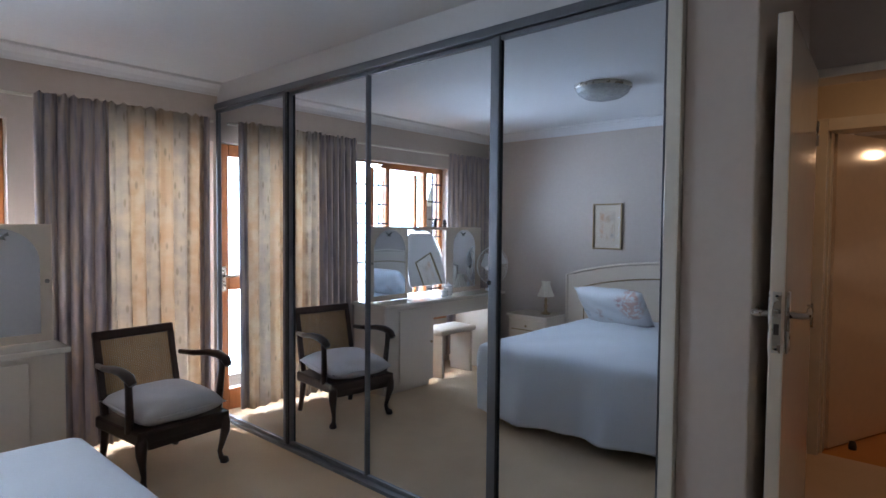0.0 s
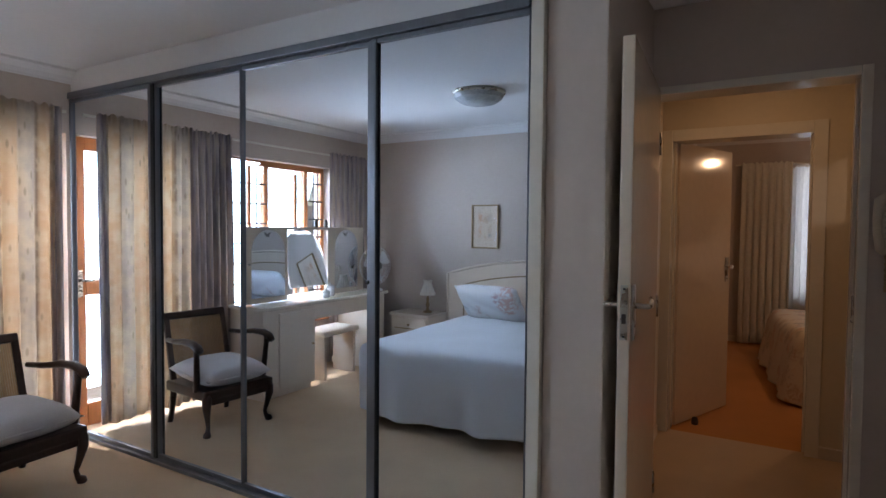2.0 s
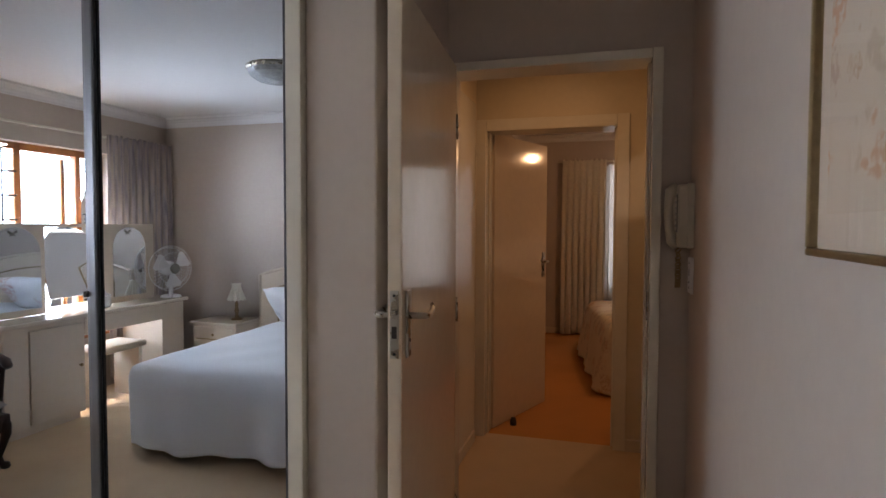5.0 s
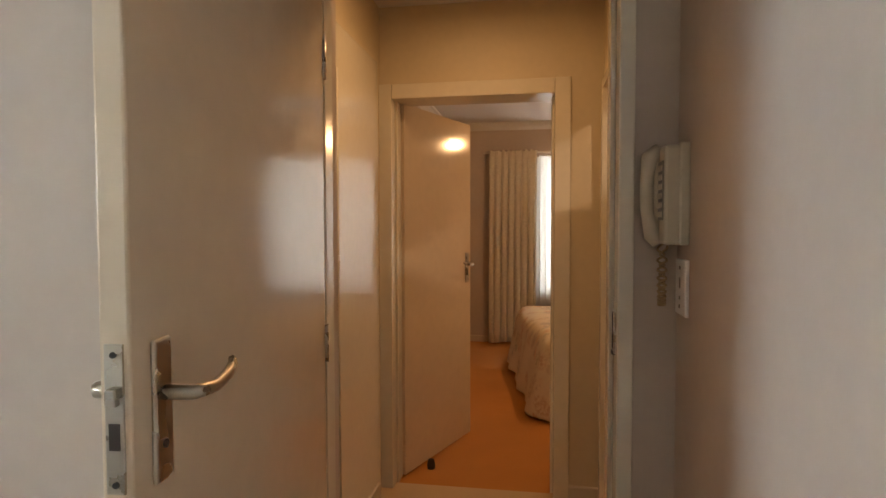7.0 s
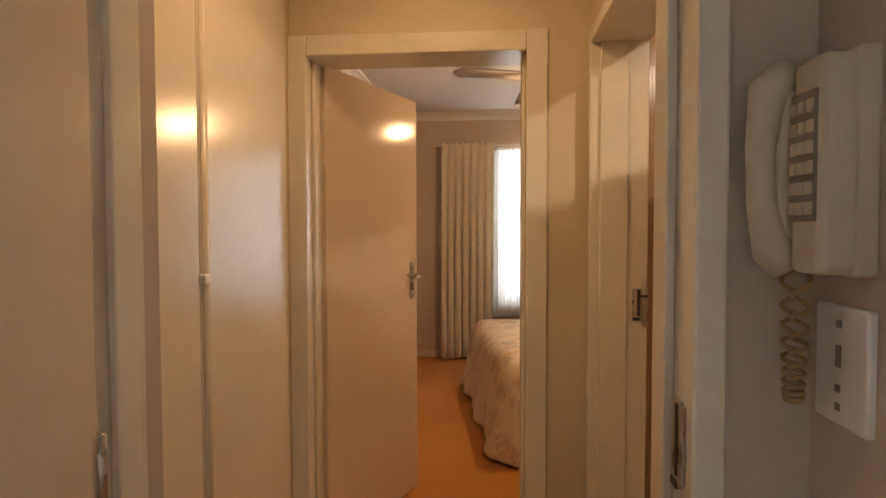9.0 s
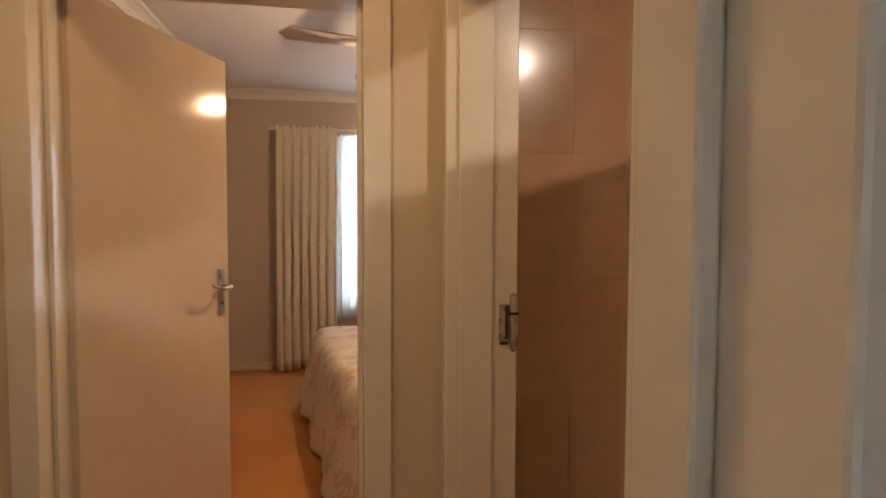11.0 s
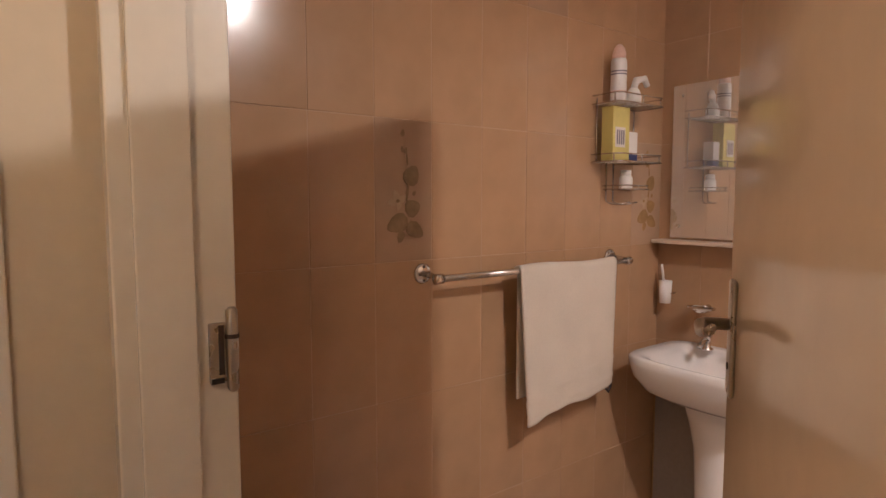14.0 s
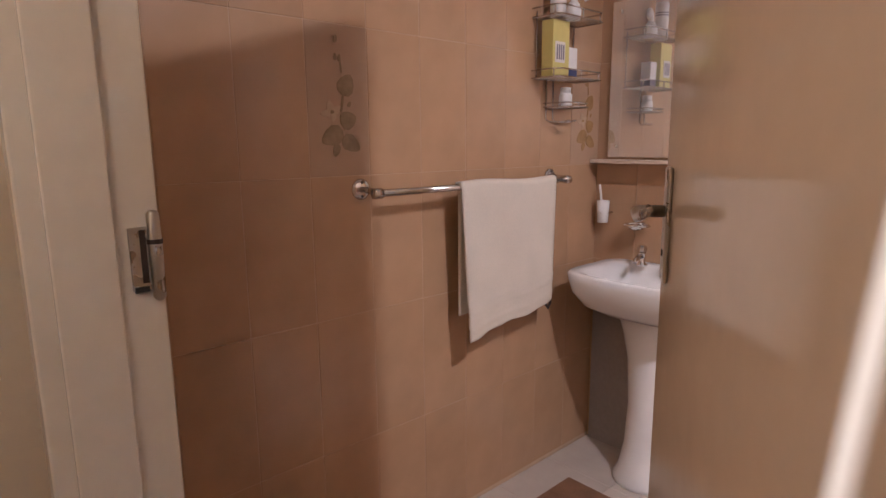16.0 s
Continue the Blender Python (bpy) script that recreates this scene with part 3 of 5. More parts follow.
# ---- window and glass door ----
win = thing("window_1", (-3.55, 0.58, 0.48), "varnished wooden window with glazing bars and steel burglar bars", "window")
win["kind"] = "structure"
FX0, FX1 = -3.60, -3.53
part("sill", box(-3.62, -3.40, -0.05, 1.20, 0.465, 0.49, bevel=0.006), ORWOOD, win)
for y0, y1 in ((-0.05, 0.0), (0.185, 0.235), (0.70, 0.755), (1.15, 1.20)):
    part("stile", box(FX0, FX1, y0, y1, 0.49, 2.02, bevel=0.006), ORWOOD, win)
part("head", box(FX0, FX1, -0.05, 1.20, 1.965, 2.02, bevel=0.006), ORWOOD, win)
part("bottom_rail", box(FX0, FX1, -0.05, 1.20, 0.49, 0.55, bevel=0.006), ORWOOD, win)
part("casement_stile", box(-3.53, -3.50, 0.36, 0.395, 0.56, 1.93, bevel=0.005), ORWOOD, win)
part("casement_stile", box(-3.53, -3.50, 0.93, 0.965, 0.56, 1.96, bevel=0.005), ORWOOD, win)
for z in (0.72, 0.90, 1.08, 1.26, 1.44, 1.62, 1.80):
    part("burglar_bar", tube([(-3.515, 0.755, z), (-3.515, 1.15, z)], 0.008, 6), BLACKMETAL, win)
    part("burglar_bar", tube([(-3.515, 0.0, z + 0.05), (-3.515, 0.185, z + 0.05)], 0.008, 6), BLACKMETAL, win)
for y in (0.06, 0.125, 0.86, 1.02):
    part("burglar_bar", tube([(-3.515, y, 0.55), (-3.515, y, 1.965)], 0.007, 6), BLACKMETAL, win)
for y0, y1 in ((0.0, 0.185), (0.235, 0.70), (0.755, 1.15)):
    p = part("pane", box(-3.568, -3.564, y0, y1, 0.55, 1.965), GLASS, win)
    p.visible_shadow = False

gd = thing("door_4", (-3.55, 1.93, 0), "varnished wooden glazed door to the garden behind the curtain", "glass door")
gd["kind"] = "structure"
for y0, y1 in ((1.45, 1.52), (2.325, 2.42)):
    part("stile", box(FX0, FX1, y0, y1, 0.0, 2.02, bevel=0.006), ORWOOD, gd)
for z0, z1 in ((0.0, 0.16), (0.92, 1.02), (1.93, 2.02)):
    part("rail", box(FX0, FX1, 1.52, 2.325, z0, z1, bevel=0.006), ORWOOD, gd)
for z0, z1 in ((0.16, 0.92), (1.02, 1.93)):
    p = part("pane", box(-3.568, -3.564, 1.52, 2.325, z0, z1), GLASS, gd)
    p.visible_shadow = False
lever_handle(gd, pose(-3.53, 2.37, 1.03, 0, 0, -90), 1)

# garden outside
structure("ground", box(-260, 260, -260, 260, -0.30, -0.125), PAVE, "pale paved garden ground")
structure("garden_wall", box(-9.2, -9.0, -12, 12, -0.125, 1.9), GARDENWALL, "plastered garden wall")

# ---- curtains ----
curtain("curtain", (-3.33, 2.29), (-3.33, 1.675), 2.165, 0.045, 7, 0.042, CURTAIN, "gold and grey striped curtain drawn across the glass door", 3)
curtain("curtain", (-3.31, 1.69), (-3.31, 1.30), 2.16, 0.045, 6, 0.040, BLUECURTAIN, "gathered blue-grey curtain edge beside the dressing table", 5)
curtain("curtain", (-3.34, 2.345), (-3.34, 2.275), 2.165, 0.06, 2, 0.022, BLUECURTAIN, "narrow blue-grey curtain edge beside the wardrobe", 6)
curtain("curtain", (-3.34, 0.07), (-3.34, -0.68), 2.165, 0.10, 10, 0.036, BLUECURTAIN, "gathered blue-grey curtain beside the window", 8)
tr = tagged(part("curtain_rail", box(-3.41, -3.395, -0.70, 2.40, 2.14, 2.16, bevel=0.004), WHITE), "white curtain track under the cornice", "curtain rail")
for y in (-0.6, 0.4, 1.2, 1.9, 2.35):
    part("bracket", box(-3.452, -3.408, y, y + 0.02, 2.142, 2.158, bevel=0.003), WHITE, tr)

# ---- armchair ----


def cabriole(x, y, bend_x, bend_y):
    pts, rad = [], []
    for s, off, r in ((0.30, 0.0, 0.026), (0.25, 0.012, 0.032), (0.20, 0.014, 0.028), (0.13, 0.002, 0.019), (0.07, -0.010, 0.014), (0.035, -0.004, 0.016), (0.02, 0.008, 0.026), (0.006, 0.010, 0.027), (0.0, 0.010, 0.020)):
        pts.append(CHM @ Vector((x + bend_x * off, y + bend_y * off, s)))
        rad.append(r)
    return tube(pts, 0.02, 10, radii=rad)


armchair = thing("armchair", (-2.84, 1.80, 0), "dark wooden armchair with a cane back and a pale cushion", "chair", "", 96)
CHM = armchair.matrix_world.copy()
# local axes: -y is the front, x across
for sx in (-1, 1):
    part("leg", cabriole(sx * 0.235, -0.235, sx, -1), MAHOG, armchair, "carved cabriole front leg", True)
    part("leg", tube([CHM @ Vector(p) for p in ((sx * 0.215, 0.22, 0.30), (sx * 0.22, 0.235, 0.15), (sx * 0.225, 0.265, 0.0))], 0.02, 8, radii=[0.024, 0.021, 0.019]), MAHOG, armchair, "", True)
    part("arm_post", tube([CHM @ Vector(p) for p in ((sx * 0.262, -0.15, 0.30), (sx * 0.268, -0.165, 0.42), (sx * 0.275, -0.175, 0.54), (sx * 0.278, -0.18, 0.60))], 0.018, 8, radii=[0.024, 0.021, 0.019, 0.022]), MAHOG, armchair, "", True)
    part("arm", tube([CHM @ Vector(p) for p in ((sx * 0.25, 0.245, 0.60), (sx * 0.265, 0.12, 0.605), (sx * 0.282, -0.02, 0.625), (sx * 0.286, -0.13, 0.625), (sx * 0.284, -0.205, 0.605), (sx * 0.282, -0.235, 0.578))], 0.02, 10, radii=[0.016, 0.018, 0.021, 0.026, 0.029, 0.022]), MAHOG, armchair, "curved scrolled arm", True)
    part("back_post", box(sx * 0.222 - 0.019, sx * 0.222 + 0.019, -0.016, 0.016, 0.0, 0.505, bevel=0.006, m=CHM @ pose(0, 0.215, 0.285, -13)), MAHOG, armchair)
part("seat_frame", box(-0.27, 0.27, -0.265, 0.24, 0.245, 0.315, bevel=0.012, m=CHM), MAHOG, armchair)
part("top_rail", box(-0.242, 0.242, -0.018, 0.018, 0.455, 0.51, bevel=0.010, m=CHM @ pose(0, 0.215, 0.285, -13)), MAHOG, armchair)
part("back_rail", box(-0.203, 0.203, -0.014, 0.014, 0.10, 0.14, bevel=0.006, m=CHM @ pose(0, 0.215, 0.285, -13)), MAHOG, armchair)
part("apron", box(-0.22, 0.22, -0.268, -0.25, 0.215, 0.26, bevel=0.008, m=CHM), MAHOG, armchair)
b = bmesh.new()
BK = CHM @ pose(0, 0.215, 0.285, -13)
for k in range(34):
    x = -0.201 + 0.402 * k / 33
    block(b, x - 0.0032, x + 0.0032, -0.003, 0.0, 0.14, 0.457, m=BK)
for k in range(32):
    z = 0.143 + 0.312 * k / 31
    block(b, -0.203, 0.203, 0.0, 0.003, z - 0.0032, z + 0.0032, m=BK)
part("cane_back", b, CANE, armchair, "woven cane back panel")["kind"] = "stuff"


def pillowy(lx, ly, lz, m, n=14, crease=0.0, puff=1.0, seed=1):
    """A stuffed cushion with pinched edges."""
    bm = bmesh.new()
    rng = random.Random(seed)
    ph = [rng.uniform(0, 6) for _ in range(4)]
    tops, lows = [], []
    for i in range(n + 1):
        tr_, lr_ = [], []
        for j in range(n + 1):
            u, v = 2 * i / n - 1, 2 * j / n - 1
            fall = max(0.0, (1 - abs(u) ** 3.2)) * max(0.0, (1 - abs(v) ** 3.2))
            h = lz / 2 * (fall ** 0.45) * puff
            wr = crease * math.sin(7 * u + ph[0] + 3 * v) * math.sin(5 * v + ph[1]) * fall
            pinch = 1 - 0.05 * (1 - abs(u * v)) * (abs(u) ** 6 + abs(v) ** 6)
            x, y = u * lx / 2 * pinch, v * ly / 2 * pinch
            tr_.append(bm.verts.new(m @ Vector((x, y, h + wr))))
            edge = i in (0, n) or j in (0, n)
            lr_.append(tr_[-1] if edge else bm.verts.new(m @ Vector((x, y, -h * 0.9 + wr))))
        tops.append(tr_)
        lows.append(lr_)
    for i in range(n):
        for j in range(n):
            bm.faces.new((tops[i][j], tops[i + 1][j], tops[i + 1][j + 1], tops[i][j + 1]))
            q = (lows[i][j], lows[i][j + 1], lows[i + 1][j + 1], lows[i + 1][j])
            if len(set(q)) == 4 and not bm.faces.get(q):
                try:
                    bm.faces.new(q)
                except ValueError:
                    pass
    bmesh.ops.recalc_face_normals(bm, faces=bm.faces)
    return bm


cush = part("cushion", pillowy(0.50, 0.50, 0.17, CHM @ pose(0, -0.02, 0.385, 3), 16, 0.004, 1.0, 2), CUSHION, armchair, "pale boxed seat cushion", True)
part("piping", tube([CHM @ pose(0, -0.02, 0.385, 3) @ Vector((0.245 * math.copysign(abs(math.cos(a)) ** 0.35, math.cos(a)), 0.245 * math.copysign(abs(math.sin(a)) ** 0.35, math.sin(a)), 0.0)) for a in [2 * math.pi * k / 40 for k in range(40)]], 0.006, 6, True), CUSHION, cush, "", True)

# ---- dressing table ----
dt = thing("dressing_table", (-3.15, 0.5, 0), "cream melamine dressing table with a knee hole under the window", "dressing table")
part("top", box(-3.42, -2.87, -0.33, 1.35, 0.735, 0.765, bevel=0.008), MELATOP, dt, "glossy cream top")
part("pedestal", box(-3.42, -2.91, 0.74, 1.33, 0.05, 0.735, bevel=0.003), MELAMINE, dt)
part("plinth", box(-3.40, -2.94, 0.76, 1.31, 0.0, 0.05), MELAMINE, dt)
part("cupboard_door", box(-2.91, -2.893, 0.755, 1.165, 0.07, 0.70, bevel=0.003), MELAMINE, dt)
part("side_panel", box(-3.42, -2.91, -0.31, -0.05, 0.0, 0.735, bevel=0.003), MELAMINE, dt)
part("apron", box(-2.93, -2.905, -0.05, 0.74, 0.60, 0.735, bevel=0.003), MELAMINE, dt)
part("knob", lathe([(0.006, 0), (0.006, 0.012), (0.013, 0.018), (0.012, 0.026), (0.004, 0.03)], sides=12, m=pose(-2.893, 0.80, 0.40, 0, 90)), GOLD, dt, "", True)

board = thing("dressing_mirror", (-3.12, 0.57, 0.765), "cream mirror board with three arched mirrors on the dressing table", "mirror")
# back board with a cut-out behind the middle mirror
b = box(-3.14, -3.115, 0.865, 1.33, 0.768, 1.41, bevel=0.003)
block(b, -3.14, -3.115, -0.19, 0.345, 0.768, 1.41, bevel=0.003)
block(b, -3.14, -3.115, 0.345, 0.865, 1.385, 1.41)
part("board", b, MELAMINE, board)


def arch(y0, y1, z0, z1, depth, m):
    w = y1 - y0
    r = w / 2
    rise = min(r, (z1 - z0) * 0.45)
    pts = [(y0, z0), (y1, z0)]
    for k in range(17):
        a = math.pi * k / 16
        pts.append((y0 + r + r * math.cos(a), z1 - rise + rise * math.sin(a)))
    return outline(pts, depth, m)


UP = Matrix(((0, 0, 1, 0), (1, 0, 0, 0), (0, 1, 0, 0), (0, 0, 0, 1)))
part("arched_mirror", arch(0.90, 1.27, 0.815, 1.385, 0.004, Matrix.Translation((-3.114, 0, 0)) @ UP), MIRROR, board, "arched mirror")
part("arched_mirror", arch(-0.09, 0.25, 0.815, 1.385, 0.004, Matrix.Translation((-3.114, 0, 0)) @ UP), MIRROR, board, "arched mirror")
mid = part("centre_mirror", arch(-0.245, 0.245, 0.0, 0.54, 0.012, Matrix.Translation((-3.105, 0.605, 0.865)) @ pose(0, 0, 0, 0, -14, 0) @ UP), MIRROR, board, "tilted arched centre mirror")
for y in (1.10, 0.10):
    bf = part("butterfly", outline([(0, 0), (0.03, 0.022), (0.034, 0.004), (0.012, -0.004), (0.022, -0.022), (0.006, -0.016), (-0.006, -0.016), (-0.022, -0.022), (-0.012, -0.004), (-0.034, 0.004), (-0.03, 0.022)], 0.002, Matrix.Translation((-3.109, y, 1.345)) @ UP), GREYP, board, "small grey butterfly sticker")
part("knob", lathe([(0.006, 0), (0.006, 0.01), (0.012, 0.016), (0.004, 0.022)], sides=12, m=pose(-3.115, 1.30, 1.10, 0, 90)), GREYP, board)

stool = thing("stool", (-2.96, 0.28, 0), "low cream dressing stool with a padded seat", "stool")
part("seat", box(-3.24, -2.94, 0.08, 0.60, 0.40, 0.455, bevel=0.02, seg=3), MELAMINE, stool, "", True)
for y0 in (0.12, 0.53):
    part("leg", box(-3.22, -2.96, y0, y0 + 0.035, 0.0, 0.40, bevel=0.004), MELAMINE, stool)


def jar(name, x, y, r, h, label, mat=PORCELAIN, lid=True):
    e = thing(name, (x, y, 0.765), label, "jar")
    j = part("body", lathe([(r * 0.8, 0), (r, 0.01), (r, h * 0.85), (r * 0.9, h)], (x, y, 0.765)), mat, e, "", True)
    if lid:
        part("lid", lathe([(r * 1.02, 0), (r * 1.02, 0.012), (r * 0.5, 0.02), (r * 0.2, 0.03), (r * 0.22, 0.04), (0.001, 0.044)], (x, y, 0.765 + h)), mat, e, "", True)
    return e


jar("trinket_jar", -2.98, 0.52, 0.036, 0.045, "small white lidded trinket jar on the dressing table")
jar("trinket_jar", -3.02, 0.42, 0.042, 0.085, "taller white lidded trinket jar on the dressing table")
jar("bottle", -2.94, -0.19, 0.016, 0.055, "small white bottle beside the fan", PLASTIC)


def figurine(x, y, label):
    return tagged(part("figurine", lathe([(0.018, 0), (0.02, 0.01), (0.012, 0.018), (0.02, 0.035), (0.014, 0.05), (0.016, 0.062), (0.002, 0.075)], (x, y, 1.41), 14), BLACKMETAL, None, "", True), label, "ornament", "ornaments on the mirror board")


figurine(-3.128, 0.50, "small dark ornament on the mirror board")
figurine(-3.128, 0.36, "small dark ornament on the mirror board")

# desk fan
fan = thing("desk_fan", (-2.99, -0.25, 0.765), "white desk fan with a wire guard on the dressing table", "fan")
part("base", lathe([(0.085, 0), (0.085, 0.012), (0.06, 0.022), (0.02, 0.028), (0.014, 0.10)], (-2.99, -0.25, 0.765)), PLASTIC, fan, "", True)
FM = pose(-2.99, -0.25, 1.02, 0, 90, 18) @ Matrix.Scale(1.18, 4)
part("motor", lathe([(0.03, -0.10), (0.05, -0.08), (0.055, -0.02), (0.03, 0.0)], (0, 0, 0), 18, FM), PLASTIC, fan, "", True)
part("hub", lathe([(0.038, 0.055), (0.038, 0.062), (0.02, 0.068)], (0, 0, 0), 18, FM), GREYP, fan, "", True)
b = bmesh.new()
for q in range(3):
    for i in range(1):
        pts = []
        a0 = q * 2.094
        for r, w in ((0.03, 0.25), (0.08, 0.52), (0.13, 0.60), (0.15, 0.45)):
            pts.append((r * math.cos(a0 - w), r * math.sin(a0 - w)))
        for r, w in ((0.15, 0.30), (0.13, 0.42), (0.08, 0.36), (0.03, 0.2)):
            pts.append((r * math.cos(a0 + w), r * math.sin(a0 + w)))
        t_ = outline(pts, 0.003, FM @ pose(0, 0, 0.02))
        me_ = bpy.data.meshes.new("blade_tmp")
        t_.to_mesh(me_)
        t_.free()
        b.from_mesh(me_)
        bpy.data.meshes.remove(me_)
part("blades", b, PLASTIC, fan)
b = bmesh.new()
for k in range(36):
    a = 2 * math.pi * k / 36
    tube([FM @ Vector((r * math.cos(a), r * math.sin(a), z)) for r, z in ((0.035, 0.058), (0.10, 0.052), (0.155, 0.03), (0.168, 0.0), (0.155, -0.03), (0.05, -0.045))], 0.0012, 4, bm=b)
for r, z in ((0.168, 0.0), (0.12, 0.046), (0.155, -0.03)):
    tube([FM @ Vector((r * math.cos(2 * math.pi * k / 36), r * math.sin(2 * math.pi * k / 36), z)) for k in range(36)], 0.0028, 5, True, bm=b)
part("guard", b, PLASTIC, fan, "white wire guard", True)

# ---- bed ----
bed = thing("bed", (-1.31, 0.25, 0), "double bed with a cream arched headboard", "bed")
part("base", box(-2.02, -0.60, -0.62, 1.14, 0.12, 0.34, bevel=0.02), LINEN, bed)
part("mattress", box(-2.04, -0.58, -0.62, 1.16, 0.34, 0.545, bevel=0.05, seg=3), LINEN, bed, "", True)
for x in (-1.94, -0.68):
    for y in (-0.5, 1.0):
        part("leg", lathe([(0.025, 0), (0.03, 0.12)], (x, y, 0), 12), MAHOG, bed, "", True)
arc = []
for k in range(25):
    u = k / 24
    arc.append((-2.36 + 2.10 * u, 0.955 + 0.155 * (1 - (2 * u - 1) ** 2)))
XZ = Matrix(((1, 0, 0, 0), (0, 0, 1, 0), (0, 1, 0, 0), (0, 0, 0, 1)))
hb = part("headboard", outline([(-2.36, 0.10), (-0.26, 0.10)] + arc[::-1], 0.03, Matrix.Translation((0, -0.70, 0)) @ XZ), MELAMINE, bed, "cream panelled headboard")
part("moulding", tube([(-2.35, -0.665, 0.10)] + [(x, -0.665, z - 0.008) for x, z in arc] + [(-0.27, -0.665, 0.10)], 0.014, 8), MELAMINE, hb, "", True)
part("moulding", tube([(-2.17, -0.668, 0.50), (-2.17, -0.668, 0.84)] + [(-2.17 + 1.72 * k / 20, -0.668, 0.84 + 0.12 * (1 - (2 * k / 20 - 1) ** 2)) for k in range(1, 20)] + [(-0.45, -0.668, 0.84), (-0.45, -0.668, 0.5)], 0.006, 6), GOLD, hb, "thin gilt inlay line", True)


def spread(x0, x1, y0, y1, top, hem, seed, side=0.05, fold_size=0.020):
    """A bedspread: flat top, rounded edge, skirts that hang in soft folds; (x0..x1, y0..y1) is the mattress, y1 the foot."""
    rng = random.Random(seed)
    ph = [rng.uniform(0, 6.28) for _ in range(8)]
    fall = top - hem
    nx, ny = 90, 90
    lx, ly = x1 - x0, y1 - y0

    def place(u, v):
        sx = (u * 2 - 1) * (lx / 2 + fall)
        sy = v * (ly + fall)
        cx = max(-lx / 2, min(lx / 2, sx))
        dx = sx - cx
        cy = min(ly, sy)
        dy = sy - cy
        over = math.hypot(dx, dy)
        if over > 1e-6:
            over = max(abs(dx), abs(dy)) if dx and dy else over
        down = min(over, fall)
        t = down / fall
        x, y, z = (x0 + x1) / 2 + cx, y0 + cy, top - max(0, down - 0.0)
        bulge = 0.035 * math.sin(min(1, t * 5) * math.pi / 2) + side * t
        fold = fold_size * t * (math.sin(9 * (cx + cy) + ph[0]) + 0.6 * math.sin(21 * (cx - cy) + ph[1])) + 0.03 * t * math.exp(-((cx - lx * 0.26) / 0.13) ** 2) - 0.022 * t * math.exp(-((cx - lx * 0.38) / 0.06) ** 2)
        if over > 0:
            nxv, nyv = (dx / (abs(dx) + abs(dy))), (dy / (abs(dx) + abs(dy)))
            x += nxv * (bulge + fold)
            y += nyv * (bulge + fold)
            z += 0.035 * (1 - math.cos(min(1, t * 6) * math.pi / 2)) * -0.2
        else:
            edge = min(lx / 2 - abs(cx), ly - cy)
            z += 0.012 * math.sin(3.1 * cx + ph[2]) * math.sin(2.7 * cy + ph[3]) - 0.03 * math.exp(-edge / 0.05) + 0.005 * math.sin(14 * cx + 5 * cy + ph[4]) * math.sin(6 * cy + ph[5])
        if over > 0:
            z -= 0.03 * (1 - t)
        z += 0.007 * t * math.sin(5 * cx + ph[6]) + 0.028 * t * (cx / lx)
        return Vector((x, y, z))

    bm, uvl = sheet(nx, ny, place)
    bmesh.ops.smooth_vert(bm, verts=bm.verts, factor=0.5, use_axis_x=True, use_axis_y=True, use_axis_z=True)
    bmesh.ops.recalc_face_normals(bm, faces=bm.faces)
    return bm


sp = tagged(part("bedspread", spread(-2.05, -0.57, -0.60, 1.15, 0.575, 0.075, 4, 0.03, 0.032), LINEN, None, "", True), "plain white bedspread hanging over the bed's sides", "bedspread")
sp.modifiers.new("cloth_thickness", "SOLIDIFY").thickness = 0.006
tagged(part("pillow", pillowy(0.64, 0.40, 0.18, pose(-1.64, -0.22, 0.735, 50, 0, 3), 18, 0.008, 1.0, 5), PILLOW, None, "", True), "white pillow with a pink and blue floral print", "pillow")

ns = thing("bedside_table", (-2.62, -0.52, 0), "cream bedside table with a drawer", "bedside table")
part("body", box(-2.85, -2.40, -0.71, -0.36, 0.04, 0.515, bevel=0.003), MELAMINE, ns)
part("top", box(-2.87, -2.385, -0.72, -0.33, 0.515, 0.54, bevel=0.006), MELATOP, ns)
dr = part("drawer", box(-2.83, -2.42, -0.36, -0.345, 0.36, 0.495, bevel=0.004), MELAMINE, ns)
part("trim", box(-2.80, -2.45, -0.345, -0.341, 0.385, 0.393), GOLD, dr, "gilt line")
part("knob", lathe([(0.006, 0), (0.012, 0.014), (0.004, 0.02)], sides=12, m=pose(-2.625, -0.345, 0.43, -90)), GOLD, dr)
tl = thing("table_lamp", (-2.53, -0.55, 0.54), "small bedside lamp with a frilled pale shade", "lamp")
part("stem", lathe([(0.05, 0), (0.05, 0.012), (0.02, 0.022), (0.012, 0.05), (0.022, 0.08), (0.012, 0.11), (0.016, 0.14), (0.007, 0.17), (0.007, 0.33)], (-2.53, -0.55, 0.54)), GOLD, tl, "turned brass stem", True)
b = bmesh.new()
rings = []
for r, z in ((0.078, 0.18), (0.066, 0.21), (0.048, 0.26), (0.036, 0.30), (0.044, 0.33)):
    rings.append([b.verts.new((-2.53 + r * (1 + 0.09 * math.cos(14 * a)) * math.cos(a), -0.55 + r * (1 + 0.09 * math.cos(14 * a)) * math.sin(a), 0.54 + z + 0.006 * math.cos(14 * a))) for a in [2 * math.pi * k / 84 for k in range(84)]])
for A, B in zip(rings, rings[1:]):
    for k in range(84):
        b.faces.new((A[k], A[(k + 1) % 84], B[(k + 1) % 84], B[k]))
part("shade", b, CREAMCURTAIN, tl, "frilled fabric shade", True)


